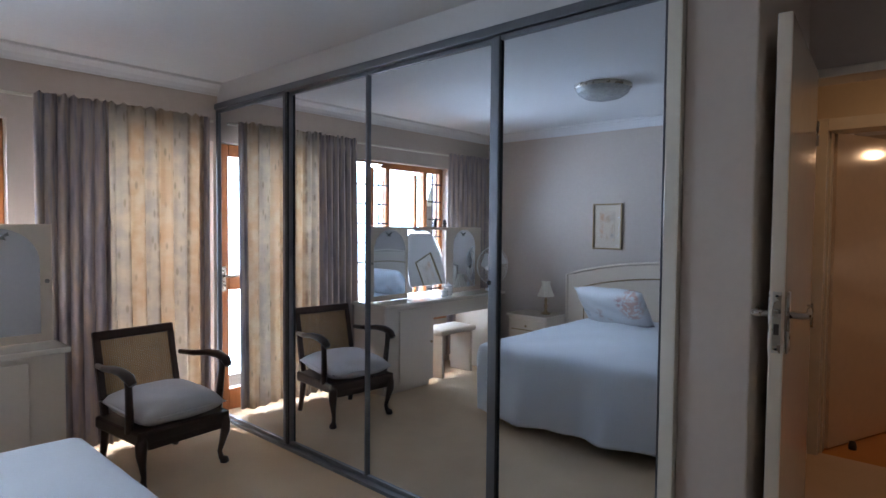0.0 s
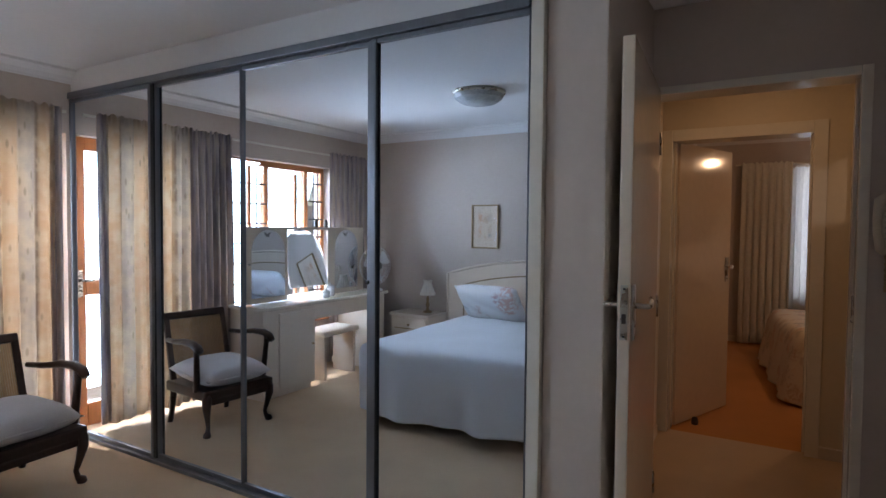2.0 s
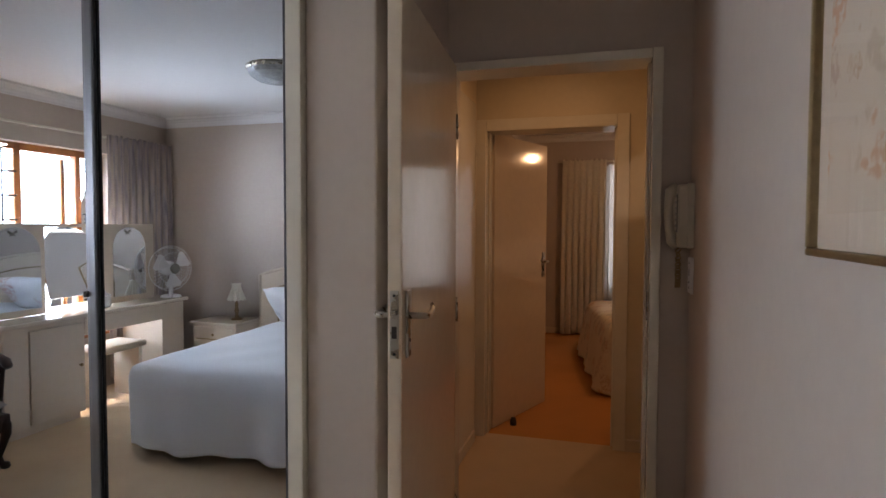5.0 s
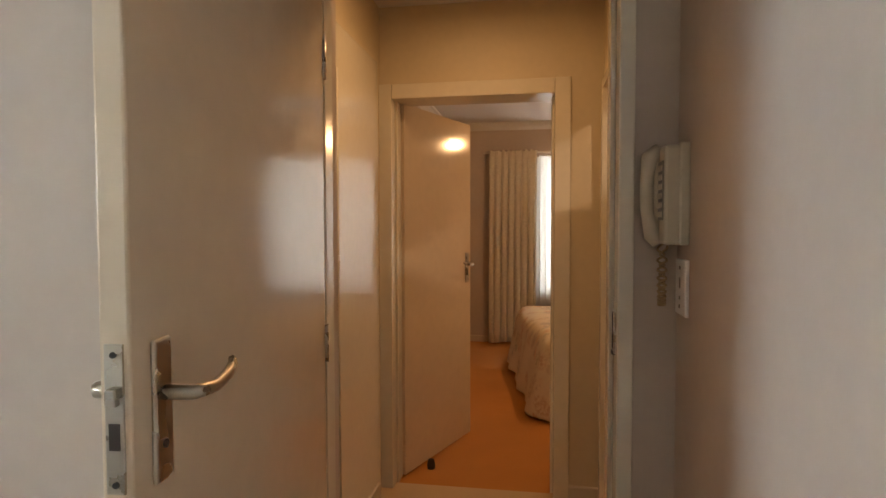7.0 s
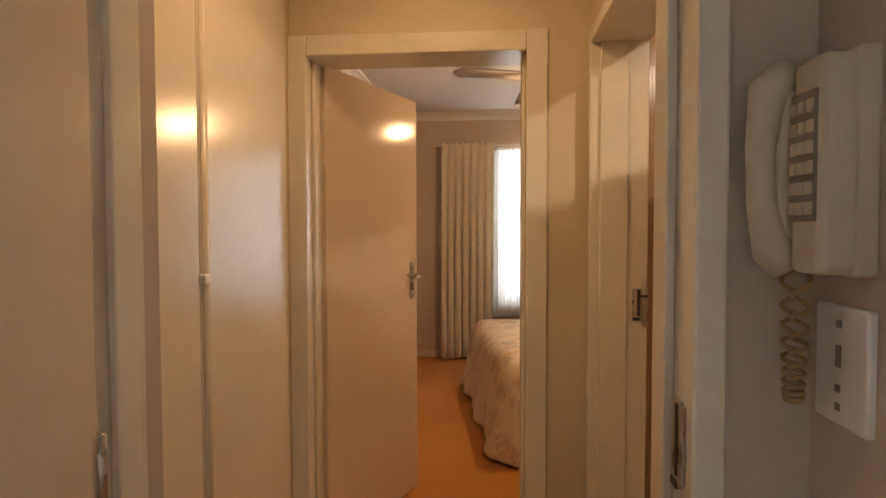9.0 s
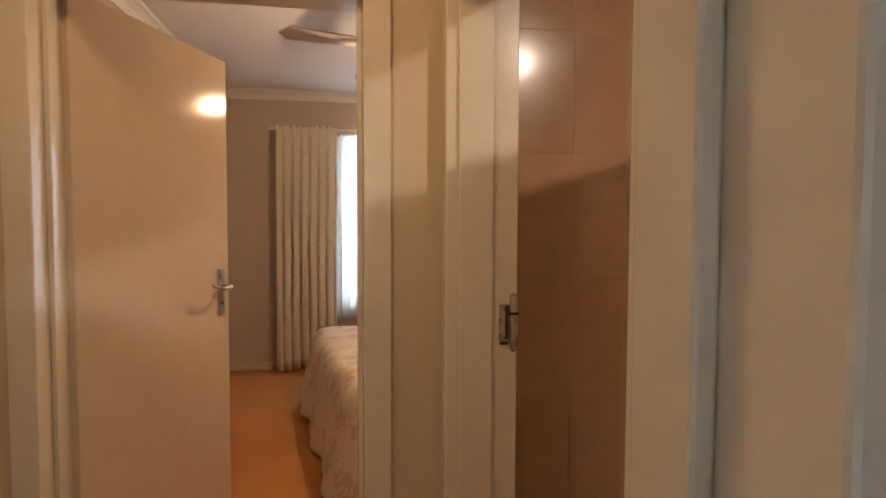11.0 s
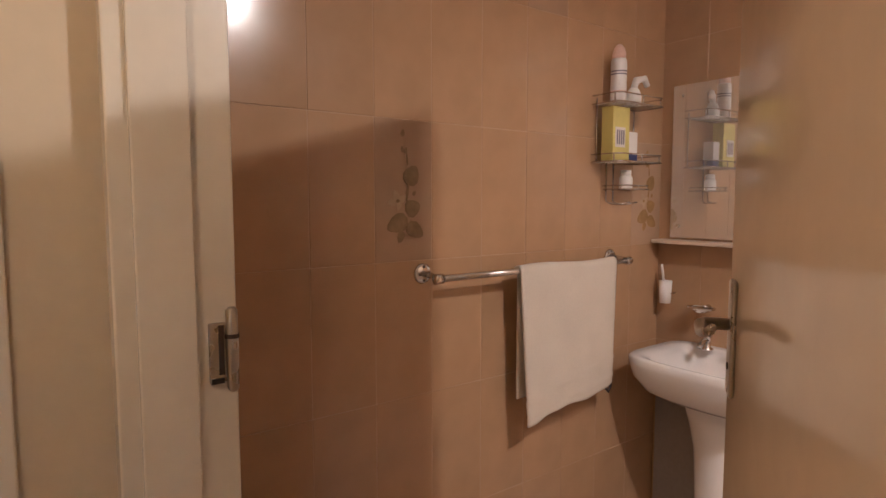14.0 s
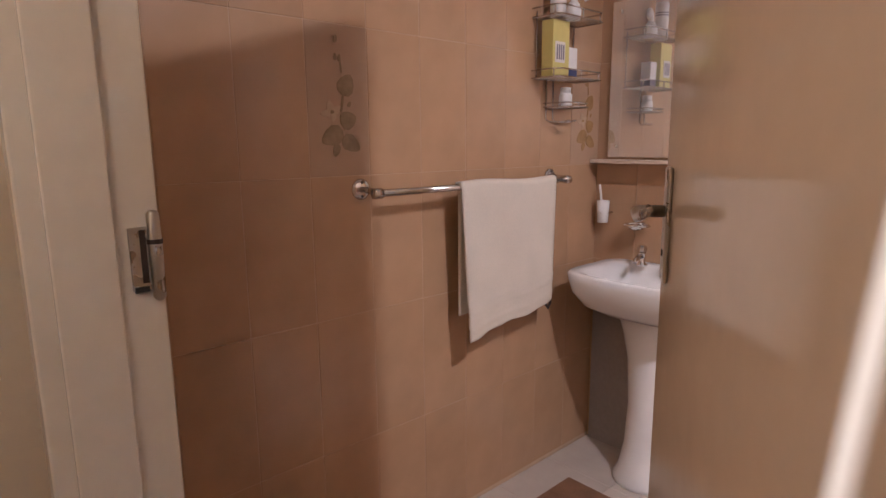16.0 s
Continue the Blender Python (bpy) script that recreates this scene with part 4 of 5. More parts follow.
def picture(name, m, w, h, rim, label, inner, frame_mat):
    """A framed picture; local x across, z up, -y is the wall."""
    e = thing(name, m.translation, label, "picture")
    for x0, x1, z0, z1 in ((-w / 2, w / 2, h / 2 - rim, h / 2), (-w / 2, w / 2, -h / 2, -h / 2 + rim), (-w / 2, -w / 2 + rim, -h / 2 + rim, h / 2 - rim), (w / 2 - rim, w / 2, -h / 2 + rim, h / 2 - rim)):
        part("frame_side", box(x0, x1, 0, 0.022, z0, z1, bevel=0.003, m=m), frame_mat, e)
    part("mount", box(-w / 2 + rim, w / 2 - rim, 0.002, 0.008, -h / 2 + rim, h / 2 - rim, m=m), MOUNT, e)
    part("print", box(-w / 2 + inner, w / 2 - inner, 0.008, 0.0105, -h / 2 + inner * 1.1, h / 2 - inner, m=m), PRINT, e, "faded floral watercolour")
    g_ = part("glazing", box(-w / 2 + rim, w / 2 - rim, 0.013, 0.015, -h / 2 + rim, h / 2 - rim, m=m), GLASS, e)
    g_.visible_shadow = False
    return e


picture("picture", pose(-1.96, -0.729, 1.43, 0, 0, 0), 0.30, 0.44, 0.014, "small framed floral print above the bed", 0.075, GOLD)
picture("picture", pose(1.049, 1.505, 1.585, 0, 0, 90), 0.56, 0.435, 0.010, "gilt framed floral watercolour on the bedroom wall", 0.05, GOLD)

cl = thing("ceiling_light", (-1.34, 0.64, H1), "round faceted glass ceiling light", "ceiling light")
part("rim", lathe([(0.20, 0), (0.20, -0.02), (0.185, -0.028)], (-1.34, 0.64, H1), 36), STEEL, cl, "", True)
part("bowl", lathe([(0.19, -0.022), (0.175, -0.055), (0.13, -0.085), (0.06, -0.102), (0.001, -0.106)], (-1.34, 0.64, H1), 36), LAMPSHADE, cl, "faceted glass bowl")

# ---- passage: telephone and socket ----
ph = thing("telephone", (1.05, 3.16, 1.44), "ivory wall telephone with its handset hung up", "telephone")
part("body", box(0.995, 1.049, 3.105, 3.165, 1.33, 1.555, bevel=0.008), PHONE, ph)
part("wall_plate", box(1.028, 1.050, 3.10, 3.20, 1.328, 1.56, bevel=0.004), PHONE, ph)
kp = part("keypad", box(0.992, 0.996, 3.112, 3.160, 1.385, 1.52, bevel=0.001), GREYP, ph, "dark keypad panel")
for i in range(3):
    for j in range(6):
        part("key", box(0.989, 0.993, 3.114 + i * 0.0155, 3.125 + i * 0.0155, 1.392 + j * 0.021, 1.405 + j * 0.021, bevel=0.001), PHONE, kp)
part("handset", tube([(1.000, 3.182, 1.330), (0.988, 3.184, 1.35), (0.973, 3.184, 1.41), (0.971, 3.184, 1.47), (0.980, 3.184, 1.535), (1.000, 3.182, 1.555)], 0.02, 12, radii=[0.016, 0.023, 0.016, 0.016, 0.023, 0.016]), PHONE, ph, "curved handset", True)
part("cradle", box(0.985, 1.045, 3.167, 3.198, 1.36, 1.53, bevel=0.008), PHONE, ph)
coil = []
for k in range(170):
    s = k / 169
    a = s * 2 * math.pi * 20
    down = math.sin(s * math.pi) ** 0.8
    coil.append((1.005 + 0.008 * math.cos(a), 3.185 - 0.03 * s + 0.008 * math.sin(a), 1.335 - 0.145 * down - 0.01 * s))
part("cord", tube(coil, 0.0028, 5), Graph("tan_cord", (0.38, 0.25, 0.12), 0.5).vary(20, 90, 0.15).mat, ph, "tan curly cord", True)
so = thing("telephone_socket", (1.05, 3.19, 1.23), "white telephone socket plate on the wall", "socket")
part("plate", box(1.041, 1.052, 3.10, 3.195, 1.165, 1.295, bevel=0.003), PLASTIC, so)
for z, h in ((1.275, 0.004), (1.24, 0.012), (1.205, 0.004), (1.185, 0.004)):
    part("slot", box(1.0395, 1.042, 3.145, 3.153, z - h, z + h), GREYP, so)

# hall cupboard edge
hc = thing("hall_cupboard", (-0.09, 3.56, 0), "cream painted cupboard edge with a small catch in the hall", "cupboard")
part("panel", box(-0.102, -0.085, 3.935, 4.575, 0.0, 2.19, bevel=0.003), WHITE, hc, "smooth cream panel")
part("bead", tube([(-0.084, 3.955, 0.0), (-0.084, 3.955, 2.0)], 0.013, 10), WHITE, hc, "rounded cream edge", True)
part("cupboard_door", box(-0.102, -0.080, 3.44, 3.925, 0.03, 1.99, bevel=0.006), WHITE, hc, "smooth cream cupboard door")
part("head", box(-0.102, -0.084, 3.43, 3.933, 2.0, 2.19, bevel=0.003), WHITE, hc)
part("catch", box(-0.082, -0.062, 3.915, 3.945, 1.235, 1.26, bevel=0.004), PLASTIC, hc, "small white catch")

tagged(part("door_stopper", lathe([(0.022, 0), (0.024, 0.02), (0.018, 0.05), (0.006, 0.055)], (0.115, 4.93, 0.0), 14), RUBBER, None, "", True), "dark rubber door stop on the carpet", "door stop")

# ---- second bedroom ----
curtain("curtain", (0.68, 8.48), (0.14, 8.48), 2.24, 0.03, 7, 0.05, CREAMCURTAIN, "cream gathered curtain beside the window", 11)
curtain("net_curtain", (2.42, 8.57), (0.60, 8.57), 2.18, 0.45, 26, 0.014, SHEER, "sheer white net curtain across the window", 12)
tagged(part("curtain_rail", box(0.06, 2.5, 8.535, 8.55, 2.215, 2.235, bevel=0.003), WHITE), "white curtain track over the window", "curtain rail")
w2 = thing("window_2", (1.55, 8.72, 0.62), "white framed window with burglar bars", "window")
w2["kind"] = "structure"
for x in (0.72, 1.24, 1.80, 2.35):
    part("stile", box(x, x + 0.05, 8.68, 8.74, 0.62, 2.20, bevel=0.005), WHITE, w2)
for z in (0.62, 2.15):
    part("rail", box(0.77, 2.35, 8.68, 8.74, z, z + 0.05, bevel=0.005), WHITE, w2)
for k in range(8):
    part("burglar_bar", tube([(0.77, 8.66, 0.80 + 0.17 * k), (2.35, 8.66, 0.80 + 0.17 * k)], 0.006, 6), BLACKMETAL, w2)
pn = part("pane", box(0.77, 2.35, 8.708, 8.712, 0.67, 2.15), GLASS, w2)
pn.visible_shadow = False
BED2 = pose(0.80, 5.9, 0, 0, 0, 8.5)
bed2 = thing("bed", (1.65, 6.7, 0), "single bed under a floral cover in the second bedroom", "bed")
part("mattress", box(0, 1.95, 0.02, 1.66, 0.30, 0.55, bevel=0.05, seg=3, m=BED2), LINEN, bed2, "", True)
part("base", box(0.02, 1.95, 0.04, 1.64, 0.08, 0.30, bevel=0.02, m=BED2), LINEN, bed2)
for x in (0.13, 1.8):
    for y in (0.15, 1.5):
        part("leg", lathe([(0.03, 0), (0.03, 0.08)], (x, y, 0), 10, BED2), MAHOG, bed2)
c2 = part("bed_cover", spread(0.0, 1.68, -1.97, 0.02, 0.59, 0.03, 9, side=0.09), FLORAL, None, "", True)
c2.matrix_world = BED2 @ pose(0, 0, 0, 0, 0, 90)
tagged(c2, "frilled floral bed cover reaching to the carpet", "bed cover")
c2.modifiers.new("cloth_thickness", "SOLIDIFY").thickness = 0.006
cf = thing("ceiling_fan", (1.06, 6.1, H2), "white ceiling fan with four blades at rest and a lit lamp", "ceiling fan")
part("rod", tube([(1.06, 6.1, H2), (1.06, 6.1, 2.33)], 0.012, 8), WHITE, cf)
part("motor", lathe([(0.04, 0), (0.09, 0.02), (0.09, 0.07), (0.03, 0.10)], (1.06, 6.1, 2.25), 20), WHITE, cf, "", True)
for k in range(4):
    part("blade", outline([(0.10, -0.045), (0.60, -0.065), (0.65, 0), (0.60, 0.065), (0.10, 0.045)], 0.008, pose(1.06, 6.1, 2.285, 8, 0, 15 + 90 * k)), CUSHION, cf)
for x, y in ((1.26, 6.26), (0.86, 6.10), (1.08, 5.90)):
    part("lamp_arm", tube([(1.06, 6.1, 2.25), ((1.06 + x) / 2, (6.1 + y) / 2, 2.205), (x, y, 2.215)], 0.008, 8), GOLD, cf, "", True)
    part("lamp_cup", lathe([(0.015, 0.10), (0.028, 0.08), (0.045, 0.05), (0.062, 0.012), (0.066, 0.0), (0.062, 0.0), (0.04, 0.045), (0.012, 0.08)], (x, y, 2.125), 20), LAMPSHADE, cf, "frosted glass lamp cup", True)
part("pull_chain", tube([(1.16, 6.1, 2.25), (1.16, 6.1, 2.0)], 0.003, 5), GOLD, cf)
sw = thing("light_switch", (-0.42, 8.2, 1.25), "white light switch plate on the wall", "switch")
part("plate", box(-0.422, -0.412, 7.95, 8.07, 1.22, 1.30, bevel=0.002), PLASTIC, sw)
part("rocker", box(-0.413, -0.407, 7.99, 8.03, 1.24, 1.28, bevel=0.002), PLASTIC, sw)

# ring for the added hall fill; no fitting is known here
hl = thing("hall_fill_ring", (0.46, 3.95, H), "unseen steel ring added around the hall fill light", "ceiling light")
part("rim", lathe([(0.13, 0), (0.13, -0.015), (0.12, -0.02)], (0.46, 3.95, H), 28), STEEL, hl, "", True)

# ---- bathroom ----
rb = thing("towel_rail", (2.25, 4.88, 1.175), "chrome towel rail on the tiled wall", "towel rail")
for x in (1.835, 2.70):
    fl = part("flange", lathe([(0.030, 0), (0.030, 0.004), (0.024, 0.008), (0.012, 0.010)], (0, 0, 0), 20, pose(x, 4.879, 1.178, 90)), CHROME, rb, "", True)
    part("arm", tube([(x, 4.875, 1.178), (x, 4.82, 1.175), (x, 4.80, 1.172)], 0.009, 8), CHROME, rb, "", True)
    part("end_cap", tube([(x - 0.013, 4.797, 1.17), (x + 0.013, 4.797, 1.17)], 0.015, 12), CHROME, rb, "", True)
    for dz in (-0.02, 0.02):
        part("screw", lathe([(0.004, 0), (0.004, 0.003)], (0, 0, 0), 8, pose(x, 4.872, 1.178 + dz, 90)), RUBBER, fl)
part("bar", tube([(1.825, 4.797, 1.17), (2.71, 4.797, 1.17)], 0.0105, 12), CHROME, rb, "", True)


def towel_place(u, v):
    """Hung over the bar: back flap, over the top, front flap."""
    x = 2.14 + 0.472 * u
    s = v * 1.16
    front = 0.498 - 0.062 * u
    r = 0.018
    if s < 0.58:
        x += 0.02 * (1 - u)
        y, z = 4.797 + r + 0.004, 1.17 - (0.58 - s) * 0.72
    elif s < 0.58 + math.pi * r:
        a = (s - 0.58) / r
        y, z = 4.797 + r * math.cos(a), 1.17 + r * math.sin(a)
    else:
        k = (s - 0.58 - math.pi * r) / (1.16 - 0.58 - math.pi * r)
        y, z = 4.797 - r - 0.010 * k - 0.007 * k * math.sin(9 * u + 1) - 0.004 * math.sin(22 * u) * k, 1.17 - front * k
        y -= 0.004 * sum(math.exp(-((k - q) / 0.012) ** 2) for q in (0.78, 0.82, 0.93))
        x += 0.022 * k * (1 - u) - 0.020 * k * u
    return Vector((x, y, z + 0.004 * math.sin(7 * u)))


b, uvl = sheet(40, 140, towel_place)
bmesh.ops.recalc_face_normals(b, faces=b.faces)
tw = part("towel", b, TOWEL, None, "", True)
tw.modifiers.new("cloth_thickness", "SOLIDIFY").thickness = 0.007
part("hanging_loop", tube([(2.565, 4.785, 0.745), (2.575, 4.785, 0.715), (2.588, 4.785, 0.700), (2.600, 4.785, 0.718), (2.602, 4.785, 0.748)], 0.005, 6), RUBBER, tw, "dark hanging loop", True)
tagged(tw, "white terry hand towel folded over the rail", "towel")
# wire caddy on the tiled wall
cd = thing("shower_caddy", (2.70, 4.88, 1.55), "chrome wire shelf with two baskets, a dish and hooks", "shelf")


def basket(name, x0, x1, y0, y1, z, rise, wires):
    """A rail bent round three sides at the foot and at the rim, with stays and floor wires."""
    r = 0.0026

    def bent(zz):
        return tube([(x0, y1, zz), (x0, y0 + 0.02, zz), (x0 + 0.02, y0, zz), (x1 - 0.02, y0, zz), (x1, y0 + 0.02, zz), (x1, y1, zz)], r, 6)

    e = part(name, bent(z), CHROME, cd, "", True)
    part("rim_wire", bent(z + rise), CHROME, e, "", True)
    for x, y in ((x0, y0 + 0.02), ((x0 + x1) / 2, y0), (x1, y0 + 0.02)):
        part("stay", tube([(x, y, z), (x, y, z + rise)], r, 6), CHROME, e, "", True)
    for k in range(wires):
        y = y0 + (y1 - y0) * (k + 0.5) / wires
        part("wire", tube([(x0, y, z), (x1, y, z)], 0.0018, 5), CHROME, e, "", True)
    part("back_wire", tube([(x0, y1, z), (x1, y1, z)], r, 6), CHROME, e, "", True)


basket("basket", 2.575, 2.845, 4.755, 4.872, 1.735, 0.030, 8)
basket("basket", 2.575, 2.845, 4.755, 4.872, 1.530, 0.026, 8)
basket("dish", 2.645, 2.80, 4.775, 4.872, 1.432, 0.014, 6)
for x in (2.655, 2.695):
    part("upright", tube([(x, 4.868, 1.53), (x, 4.868, 1.39), (x + 0.006, 4.855, 1.38), (x + 0.03, 4.82, 1.378), (x + 0.055, 4.80, 1.385)], 0.0032, 7), CHROME, cd, "", True)
for x in (2.60, 2.82):
    part("upright", tube([(x, 4.872, 1.76), (x, 4.872, 1.53)], 0.0028, 6), CHROME, cd, "", True)


def on_shelf(name, at, label, category):
    return thing(name, at, label, category)


sc = on_shelf("spray_can", (2.645, 4.815, 1.738), "white aerosol can with a pale pink cap", "spray can")
part("body", lathe([(0.026, 0), (0.028, 0.004), (0.028, 0.145), (0.024, 0.155)], (2.645, 4.815, 1.738)), PLASTIC, sc, "", True)
part("cap", lathe([(0.024, 0), (0.024, 0.018), (0.018, 0.038), (0.008, 0.050), (0.001, 0.052)], (2.645, 4.815, 1.893)), PINKISH, sc, "", True)
for z, w in ((1.845, 0.7), (1.835, 0.5), (1.775, 0.8)):
    part("print_bar", lathe([(0.0284, 0), (0.0284, 0.005)], (2.645, 4.815, z), 24), INK if z > 1.8 else PINKISH, sc)
bt = on_shelf("pump_bottle", (2.735, 4.815, 1.738), "white bottle with a curved spout", "bottle")
part("body", lathe([(0.026, 0), (0.028, 0.03), (0.020, 0.055), (0.012, 0.065)], (2.735, 4.815, 1.738)), PLASTIC, bt, "", True)
part("spout", tube([(2.735, 4.815, 1.80), (2.745, 4.812, 1.83), (2.775, 4.80, 1.838), (2.79, 4.795, 1.81)], 0.010, 8, radii=[0.012, 0.014, 0.013, 0.010]), PLASTIC, bt, "", True)
yb = on_shelf("carton", (2.635, 4.815, 1.533), "yellow carton with a pale printed label", "box")
part("box", box(2.588, 2.682, 4.79, 4.84, 1.533, 1.722, bevel=0.002), YELLOW, yb)
lb = part("label", box(2.60, 2.655, 4.788, 4.7905, 1.58, 1.65), PAPER, yb, "pale printed label")
for k in range(4):
    part("print_bar", box(2.606 + k * 0.012, 2.613 + k * 0.012, 4.787, 4.7885, 1.59, 1.64), INK, lb)
wb = on_shelf("carton", (2.72, 4.82, 1.533), "small white carton with a navy foot", "box")
part("box", box(2.695, 2.745, 4.80, 4.845, 1.563, 1.64, bevel=0.002), PLASTIC, wb)
part("foot", box(2.6945, 2.7455, 4.7995, 4.8455, 1.533, 1.563, bevel=0.002), NAVY, wb)
jr = on_shelf("bottle", (2.715, 4.825, 1.435), "small white lidded bottle", "bottle")
part("body", lathe([(0.022, 0), (0.024, 0.004), (0.024, 0.04), (0.018, 0.048)], (2.715, 4.825, 1.435)), PLASTIC, jr, "", True)
part("cap", lathe([(0.019, 0), (0.019, 0.018), (0.016, 0.02)], (2.715, 4.825, 1.483)), PLASTIC, jr, "", True)

# wash basin on its pedestal
wbn = thing("wash_basin", (2.83, 4.52, 0), "white porcelain pedestal wash basin", "basin")
prof = [(0.0, 0.83), (0.55, 0.83), (0.80, 0.832), (0.94, 0.838), (1.0, 0.832), (1.0, 0.80), (0.93, 0.74), (0.75, 0.685), (0.5, 0.66), (0.0, 0.655)]
b = bmesh.new()


def rim(a):
    """Outline of the basin: square at the wall, a gently bowed front with tight corners."""
    c, s = math.cos(a), math.sin(a)
    k = 1 / max(abs(c) ** 7 + abs(s) ** 7, 1e-9) ** (1 / 7)
    x, y = k * c, k * s
    if x < 0:
        y *= 1 - 0.05 * x * x
        x *= 1 + 0.10 * (1 - y * y)
    return Vector((2.835 + 0.19 * x, 4.525 + 0.262 * y, 0))


rings = []
levels = [(0.06, 0.735), (0.35, 0.738), (0.55, 0.755), (0.70, 0.80), (0.76, 0.822), (0.84, 0.829), (0.97, 0.834), (1.0, 0.826), (0.985, 0.800), (0.93, 0.755), (0.78, 0.705), (0.52, 0.675), (0.2, 0.668)]
for f, z in levels:
    ring = []
    for k in range(64):
        p = rim(2 * math.pi * k / 64)
        c = Vector((2.835, 4.525, 0))
        q = c + (p - c) * f
        ring.append(b.verts.new((q.x, q.y, z)))
    rings.append(ring)
for A, B in zip(rings, rings[1:]):
    for k in range(64):
        b.faces.new((A[k], A[(k + 1) % 64], B[(k + 1) % 64], B[k]))
b.faces.new(rings[0])
b.faces.new(rings[-1][::-1])
bmesh.ops.recalc_face_normals(b, faces=b.faces)
bowl = part("bowl", b, PORCELAIN, wbn, "", True)
part("pedestal", lathe([(0.115, 0), (0.115, 0.02), (0.095, 0.06), (0.078, 0.16), (0.070, 0.32), (0.080, 0.50), (0.100, 0.60), (0.120, 0.675)], (2.875, 4.525, 0), 28), PORCELAIN, wbn, "", True)
part("drain", lathe([(0.022, 0), (0.022, 0.002), (0.012, 0.003)], (2.83, 4.525, 0.736), 16), CHROME, bowl)
tp = part("tap", lathe([(0.022, 0), (0.022, 0.006), (0.013, 0.012), (0.013, 0.045), (0.017, 0.05)], (2.955, 4.62, 0.832), 16), CHROME, wbn, "chrome pillar tap", True)
part("spout", tube([(2.955, 4.62, 0.868), (2.92, 4.615, 0.872), (2.885, 4.61, 0.862), (2.88, 4.609, 0.852)], 0.009, 10), CHROME, tp, "", True)
part("tap_handle", lathe([(0.010, 0), (0.019, 0.006), (0.019, 0.022), (0.012, 0.03), (0.001, 0.031)], (2.955, 4.62, 0.882), 8), CHROME, tp)
part("plug", lathe([(0.018, 0), (0.018, 0.012), (0.006, 0.016)], (2.95, 4.52, 0.832), 14), RUBBER, wbn)
# grey sheet for the untiled strip in shade below the basin
structure("trim_bath_shaded_panel", box(3.008, 3.032, 4.25, 4.865, 0.0, 0.66), SHADEDGREY, "grey panel for the shaded untiled wall behind the pedestal")

bm_ = thing("bathroom_mirror", (3.02, 4.47, 1.24), "frameless bathroom mirror with screw fixings", "mirror")
part("glass", box(3.010, 3.016, 4.13, 4.825, 1.245, 1.84, bevel=0.001), PALEMIRROR, bm_)
for y in (4.79, 4.165):
    for z in (1.29, 1.80):
        part("screw", lathe([(0.008, 0), (0.008, 0.003), (0.003, 0.005)], (0, 0, 0), 10, pose(3.010, y, z, 0, -90)), CHROME, bm_)
sh = tagged(part("bathroom_shelf", box(2.945, 3.024, 4.12, 4.865, 1.222, 1.236, bevel=0.003), MELAMINE), "thin pale shelf under the mirror", "shelf")
th = thing("toothbrush_glass", (2.985, 4.82, 1.0), "clear tumbler with a toothbrush in a wall holder", "tumbler")
part("holder", tube([(3.022, 4.80, 1.02), (2.985, 4.80, 1.02), (2.965, 4.815, 1.02), (2.985, 4.838, 1.02), (3.022, 4.838, 1.02)], 0.004, 7), CHROME, th, "", True)
part("tumbler", lathe([(0.022, 0), (0.026, 0.09), (0.023, 0.09), (0.019, 0.004)], (2.985, 4.82, 0.98), 18), PORCELAIN, th, "", True)
part("toothbrush", tube([(2.985, 4.82, 0.99), (2.98, 4.83, 1.10), (2.978, 4.835, 1.135)], 0.005, 6), PLASTIC, th, "", True)
sd = thing("soap_dish", (2.98, 4.655, 0.965), "chrome wire soap holder on the wall", "soap dish")
part("arm", tube([(3.022, 4.655, 0.985), (2.99, 4.655, 0.985)], 0.008, 8), CHROME, sd, "", True)
part("ring", tube([(2.965 + 0.035 * math.cos(2 * math.pi * k / 20), 4.655 + 0.05 * math.sin(2 * math.pi * k / 20), 0.985) for k in range(20)], 0.005, 6, True), CHROME, sd, "", True)
part("dish", lathe([(0.010, -0.02), (0.028, -0.014), (0.034, 0.0), (0.03, 0.0), (0.02, -0.01)], (2.965, 4.655, 0.985), 18), CHROME, sd, "", True)
part("mat", box(1.75, 2.66, 4.05, 4.72, 0.0, 0.016, bevel=0.006), MAT).name = "bath_mat"
tagged(bpy.data.objects["bath_mat"], "brown tufted bath mat on the white tiles", "bath mat")

# ---- tiles ----


def tile_mesh(name, w, h, t, material, grow=0.0007):
    bm = bmesh.new()
    block(bm, -w / 2 + grow, w / 2 - grow, -t, 0, -h / 2 + grow, h / 2 - grow, bevel=0.0011, seg=1)
    me = bpy.data.meshes.new(name)
    bm.to_mesh(me)
    bm.free()
    me.materials.append(material)
    return me


TW, TH, X0, Z0 = 0.192, 0.40, 1.295, 0.017
north = bpy.data.objects["wall_bath_north"]
east = bpy.data.objects["wall_bath_east"]
meshes = {}


def lay(parent, m, w, h, material, key, name="tile"):
    k = (round(w, 3), round(h, 3), key)
    if k not in meshes:
        meshes[k] = tile_mesh("tile", w, h, 0.007, material)
    ob = new(name, meshes[k])
    ob.parent = parent
    ob.matrix_world = m
    return ob


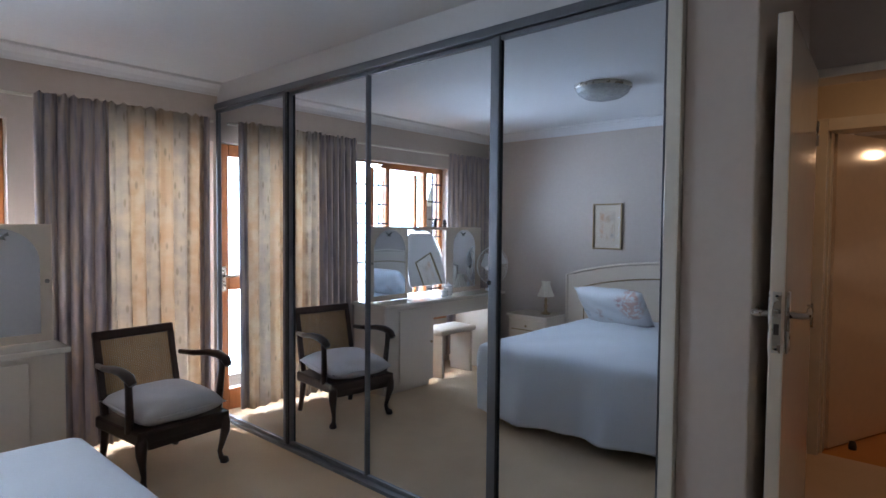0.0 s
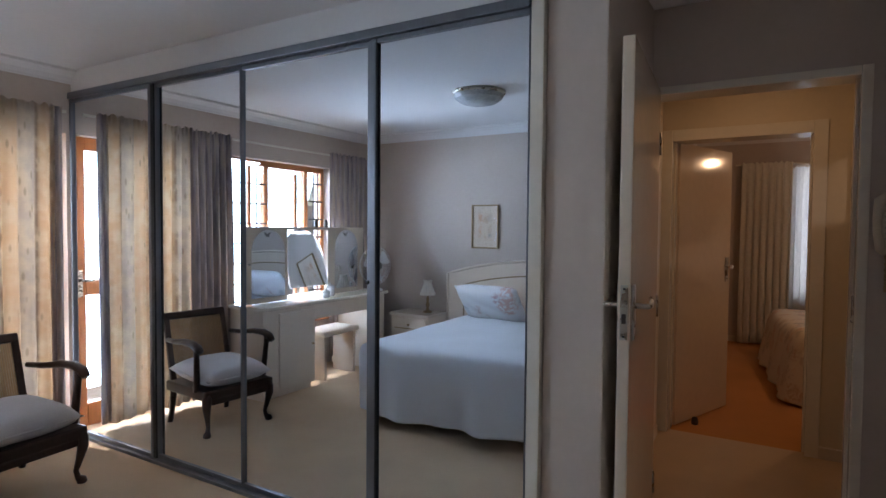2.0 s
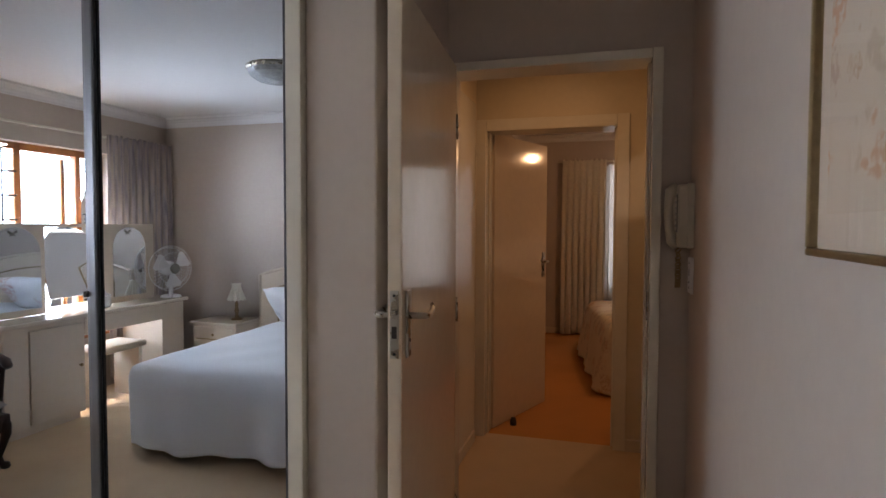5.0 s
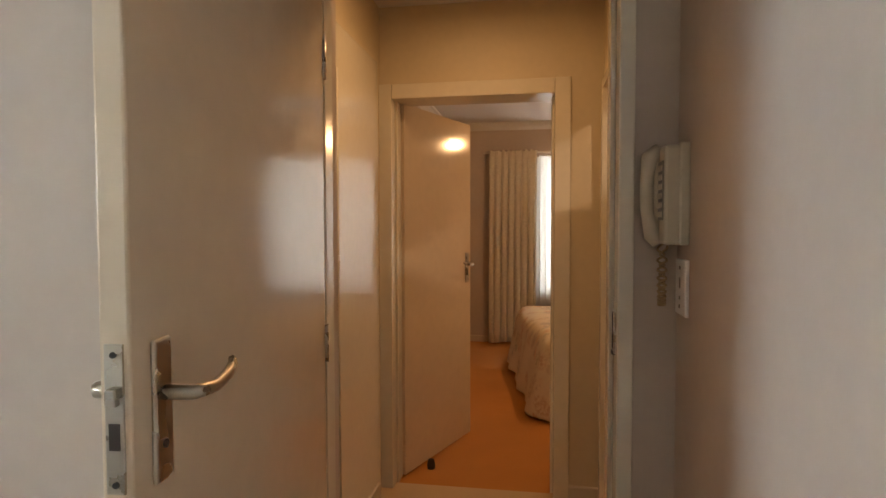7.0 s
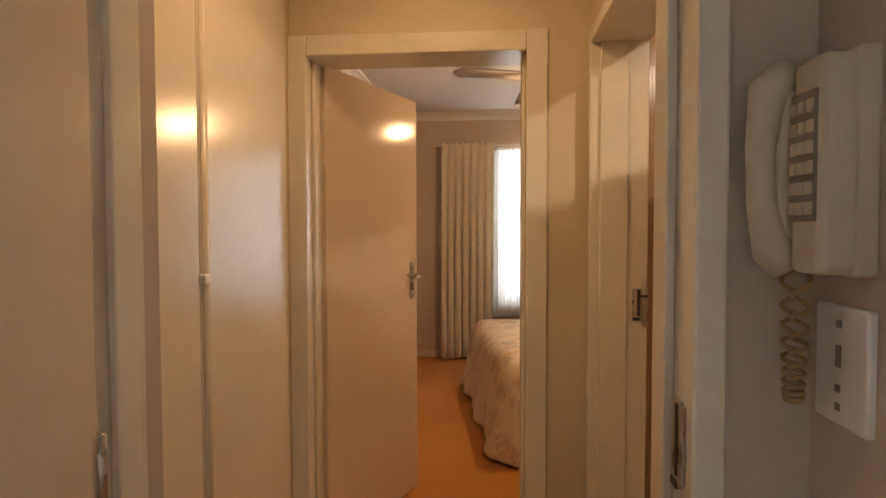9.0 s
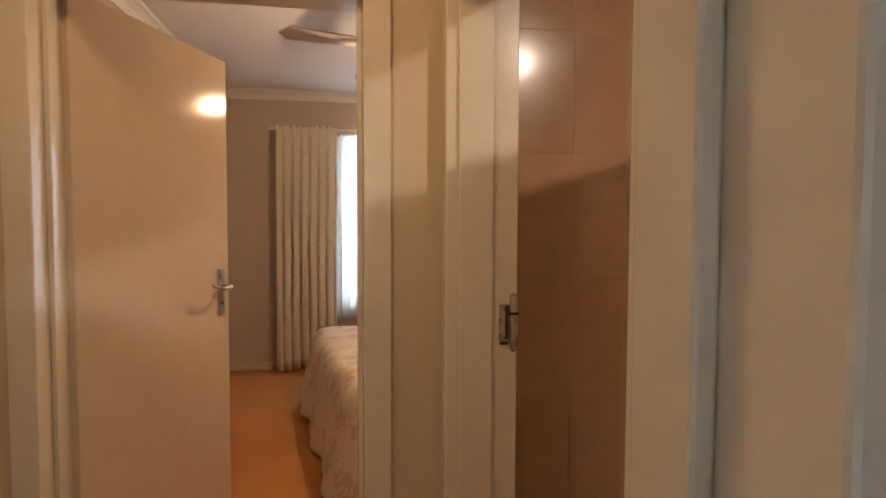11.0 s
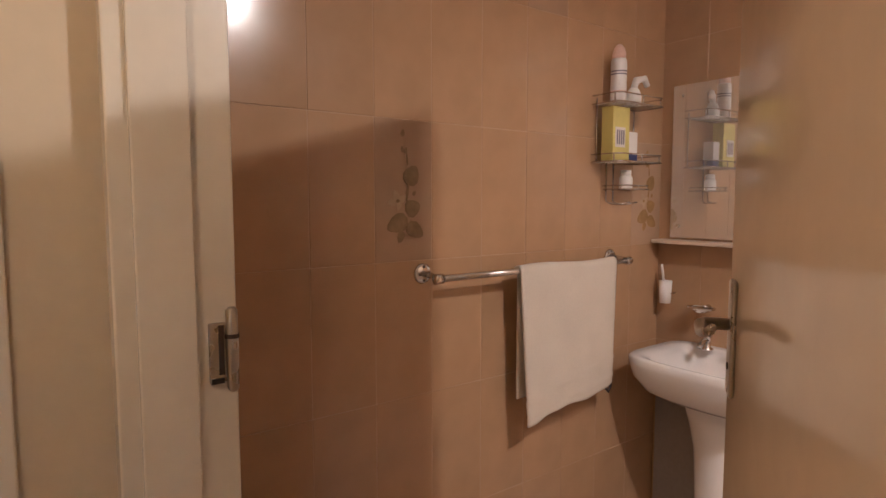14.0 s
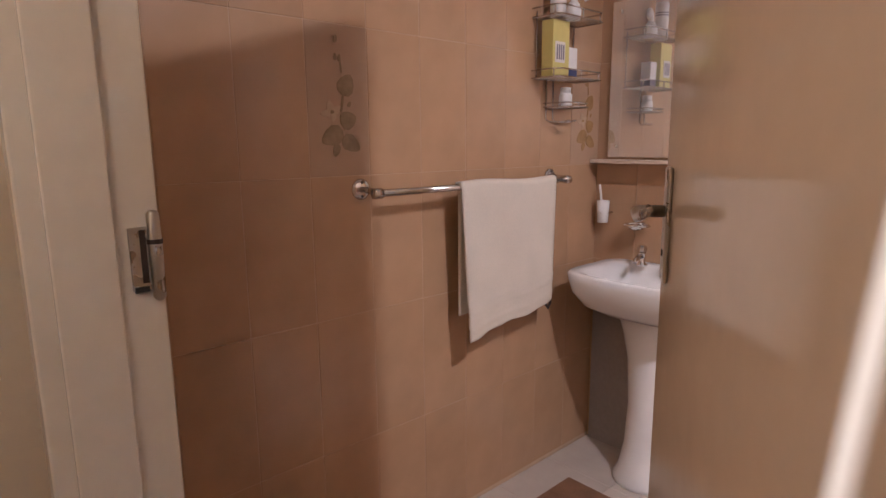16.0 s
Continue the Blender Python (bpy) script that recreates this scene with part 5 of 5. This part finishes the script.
rng = random.Random(7)
rows_z = [(0.0, 0.017)] + [(Z0 + TH * k, min(H, Z0 + TH * (k + 1))) for k in range(7)]
rows_z = [r for r in rows_z if r[1] - r[0] > 0.03]
cols_x = [(1.20, X0)] + [(X0 + TW * k, X0 + TW * (k + 1)) for k in range(9)]
MOTIF = ((-0.024, 0.108, 205, 0.062, 0.042, 0), (0.036, 0.088, -32, 0.054, 0.036, 0), (-0.013, 0.070, 250, 0.030, 0.018, 0), (0.028, 0.152, 20, 0.045, 0.040, 0), (0.024, 0.245, 62, 0.052, 0.042, 0),
         (0.010, 0.200, 80, 0.050, 0.006, 0), (0.032, 0.194, 60, 0.014, 0.008, 0), (-0.006, 0.362, 80, 0.018, 0.010, 0), (-0.008, 0.316, 95, 0.016, 0.007, 0), (0.004, 0.314, 80, 0.016, 0.007, 0), (0.008, 0.290, 95, 0.030, 0.004, 0),
         (-0.042, 0.168, 185, 0.032, 0.016, 1), (-0.030, 0.186, 110, 0.028, 0.018, 1), (-0.010, 0.178, 40, 0.026, 0.016, 1), (-0.022, 0.158, 260, 0.022, 0.014, 1), (-0.024, 0.172, 0, 0.010, 0.008, 0))
DECOS = {(3, 3): 0, (9, 3): 0, (6, 5): 1}
for ci, (xa, xb) in enumerate(cols_x):
    for ri, (za, zb) in enumerate(rows_z):
        deco = (ci, ri) in DECOS
        tilt = pose(0, 0, 0, rng.uniform(-0.12, 0.12), 0, rng.uniform(-0.12, 0.12))
        ob = lay(north, pose((xa + xb) / 2, 4.887 + rng.uniform(-0.0006, 0.0006), (za + zb) / 2) @ tilt, xb - xa, zb - za, DECO if deco else TILE, "deco" if deco else "plain")
        if deco:
            kind = DECOS[(ci, ri)]
            cx, zb0 = (xa + xb) / 2, za
            for n_, (dx, dz, ang, ln, wd, col) in enumerate(MOTIF):
                pts = []
                for k in range(10):
                    a = 2 * math.pi * k / 10
                    pts.append((ln * 0.6 * math.cos(a), wd * 0.62 * math.sin(a) * (1 - 0.35 * math.cos(a))))
                fm = Matrix.Translation((cx + dx, 4.8797 - 0.0003 * n_, zb0 + dz)) @ XZ @ pose(0, 0, 0, 0, 0, ang)
                part("leaf" if col == 0 else "petal", outline(pts, -0.0012, fm), (RUST if kind or ci == 9 else LEAF) if col == 0 else PETAL, ob)
cols_y = [(4.886 - TW * (k + 1), 4.886 - TW * k) for k in range(7)]
for ya, yb in cols_y:
    for za, zb in rows_z:
        tilt = pose(0, 0, 0, rng.uniform(-0.12, 0.12), 0, rng.uniform(-0.12, 0.12))
        lay(east, pose(3.030, (ya + yb) / 2, (za + zb) / 2, 0, 0, -90) @ tilt, TW, zb - za, TILE, "plain")
bfloor = bpy.data.objects["floor_bathroom"]
FT = 0.30
for i in range(6):
    for j in range(7):
        xb = 3.03 - FT * i
        yb = 4.88 - FT * j
        lay(bfloor, pose(xb - FT / 2, yb - FT / 2, -0.004, -90), FT, FT, FLOORTILE, "floor", "floor_tile")
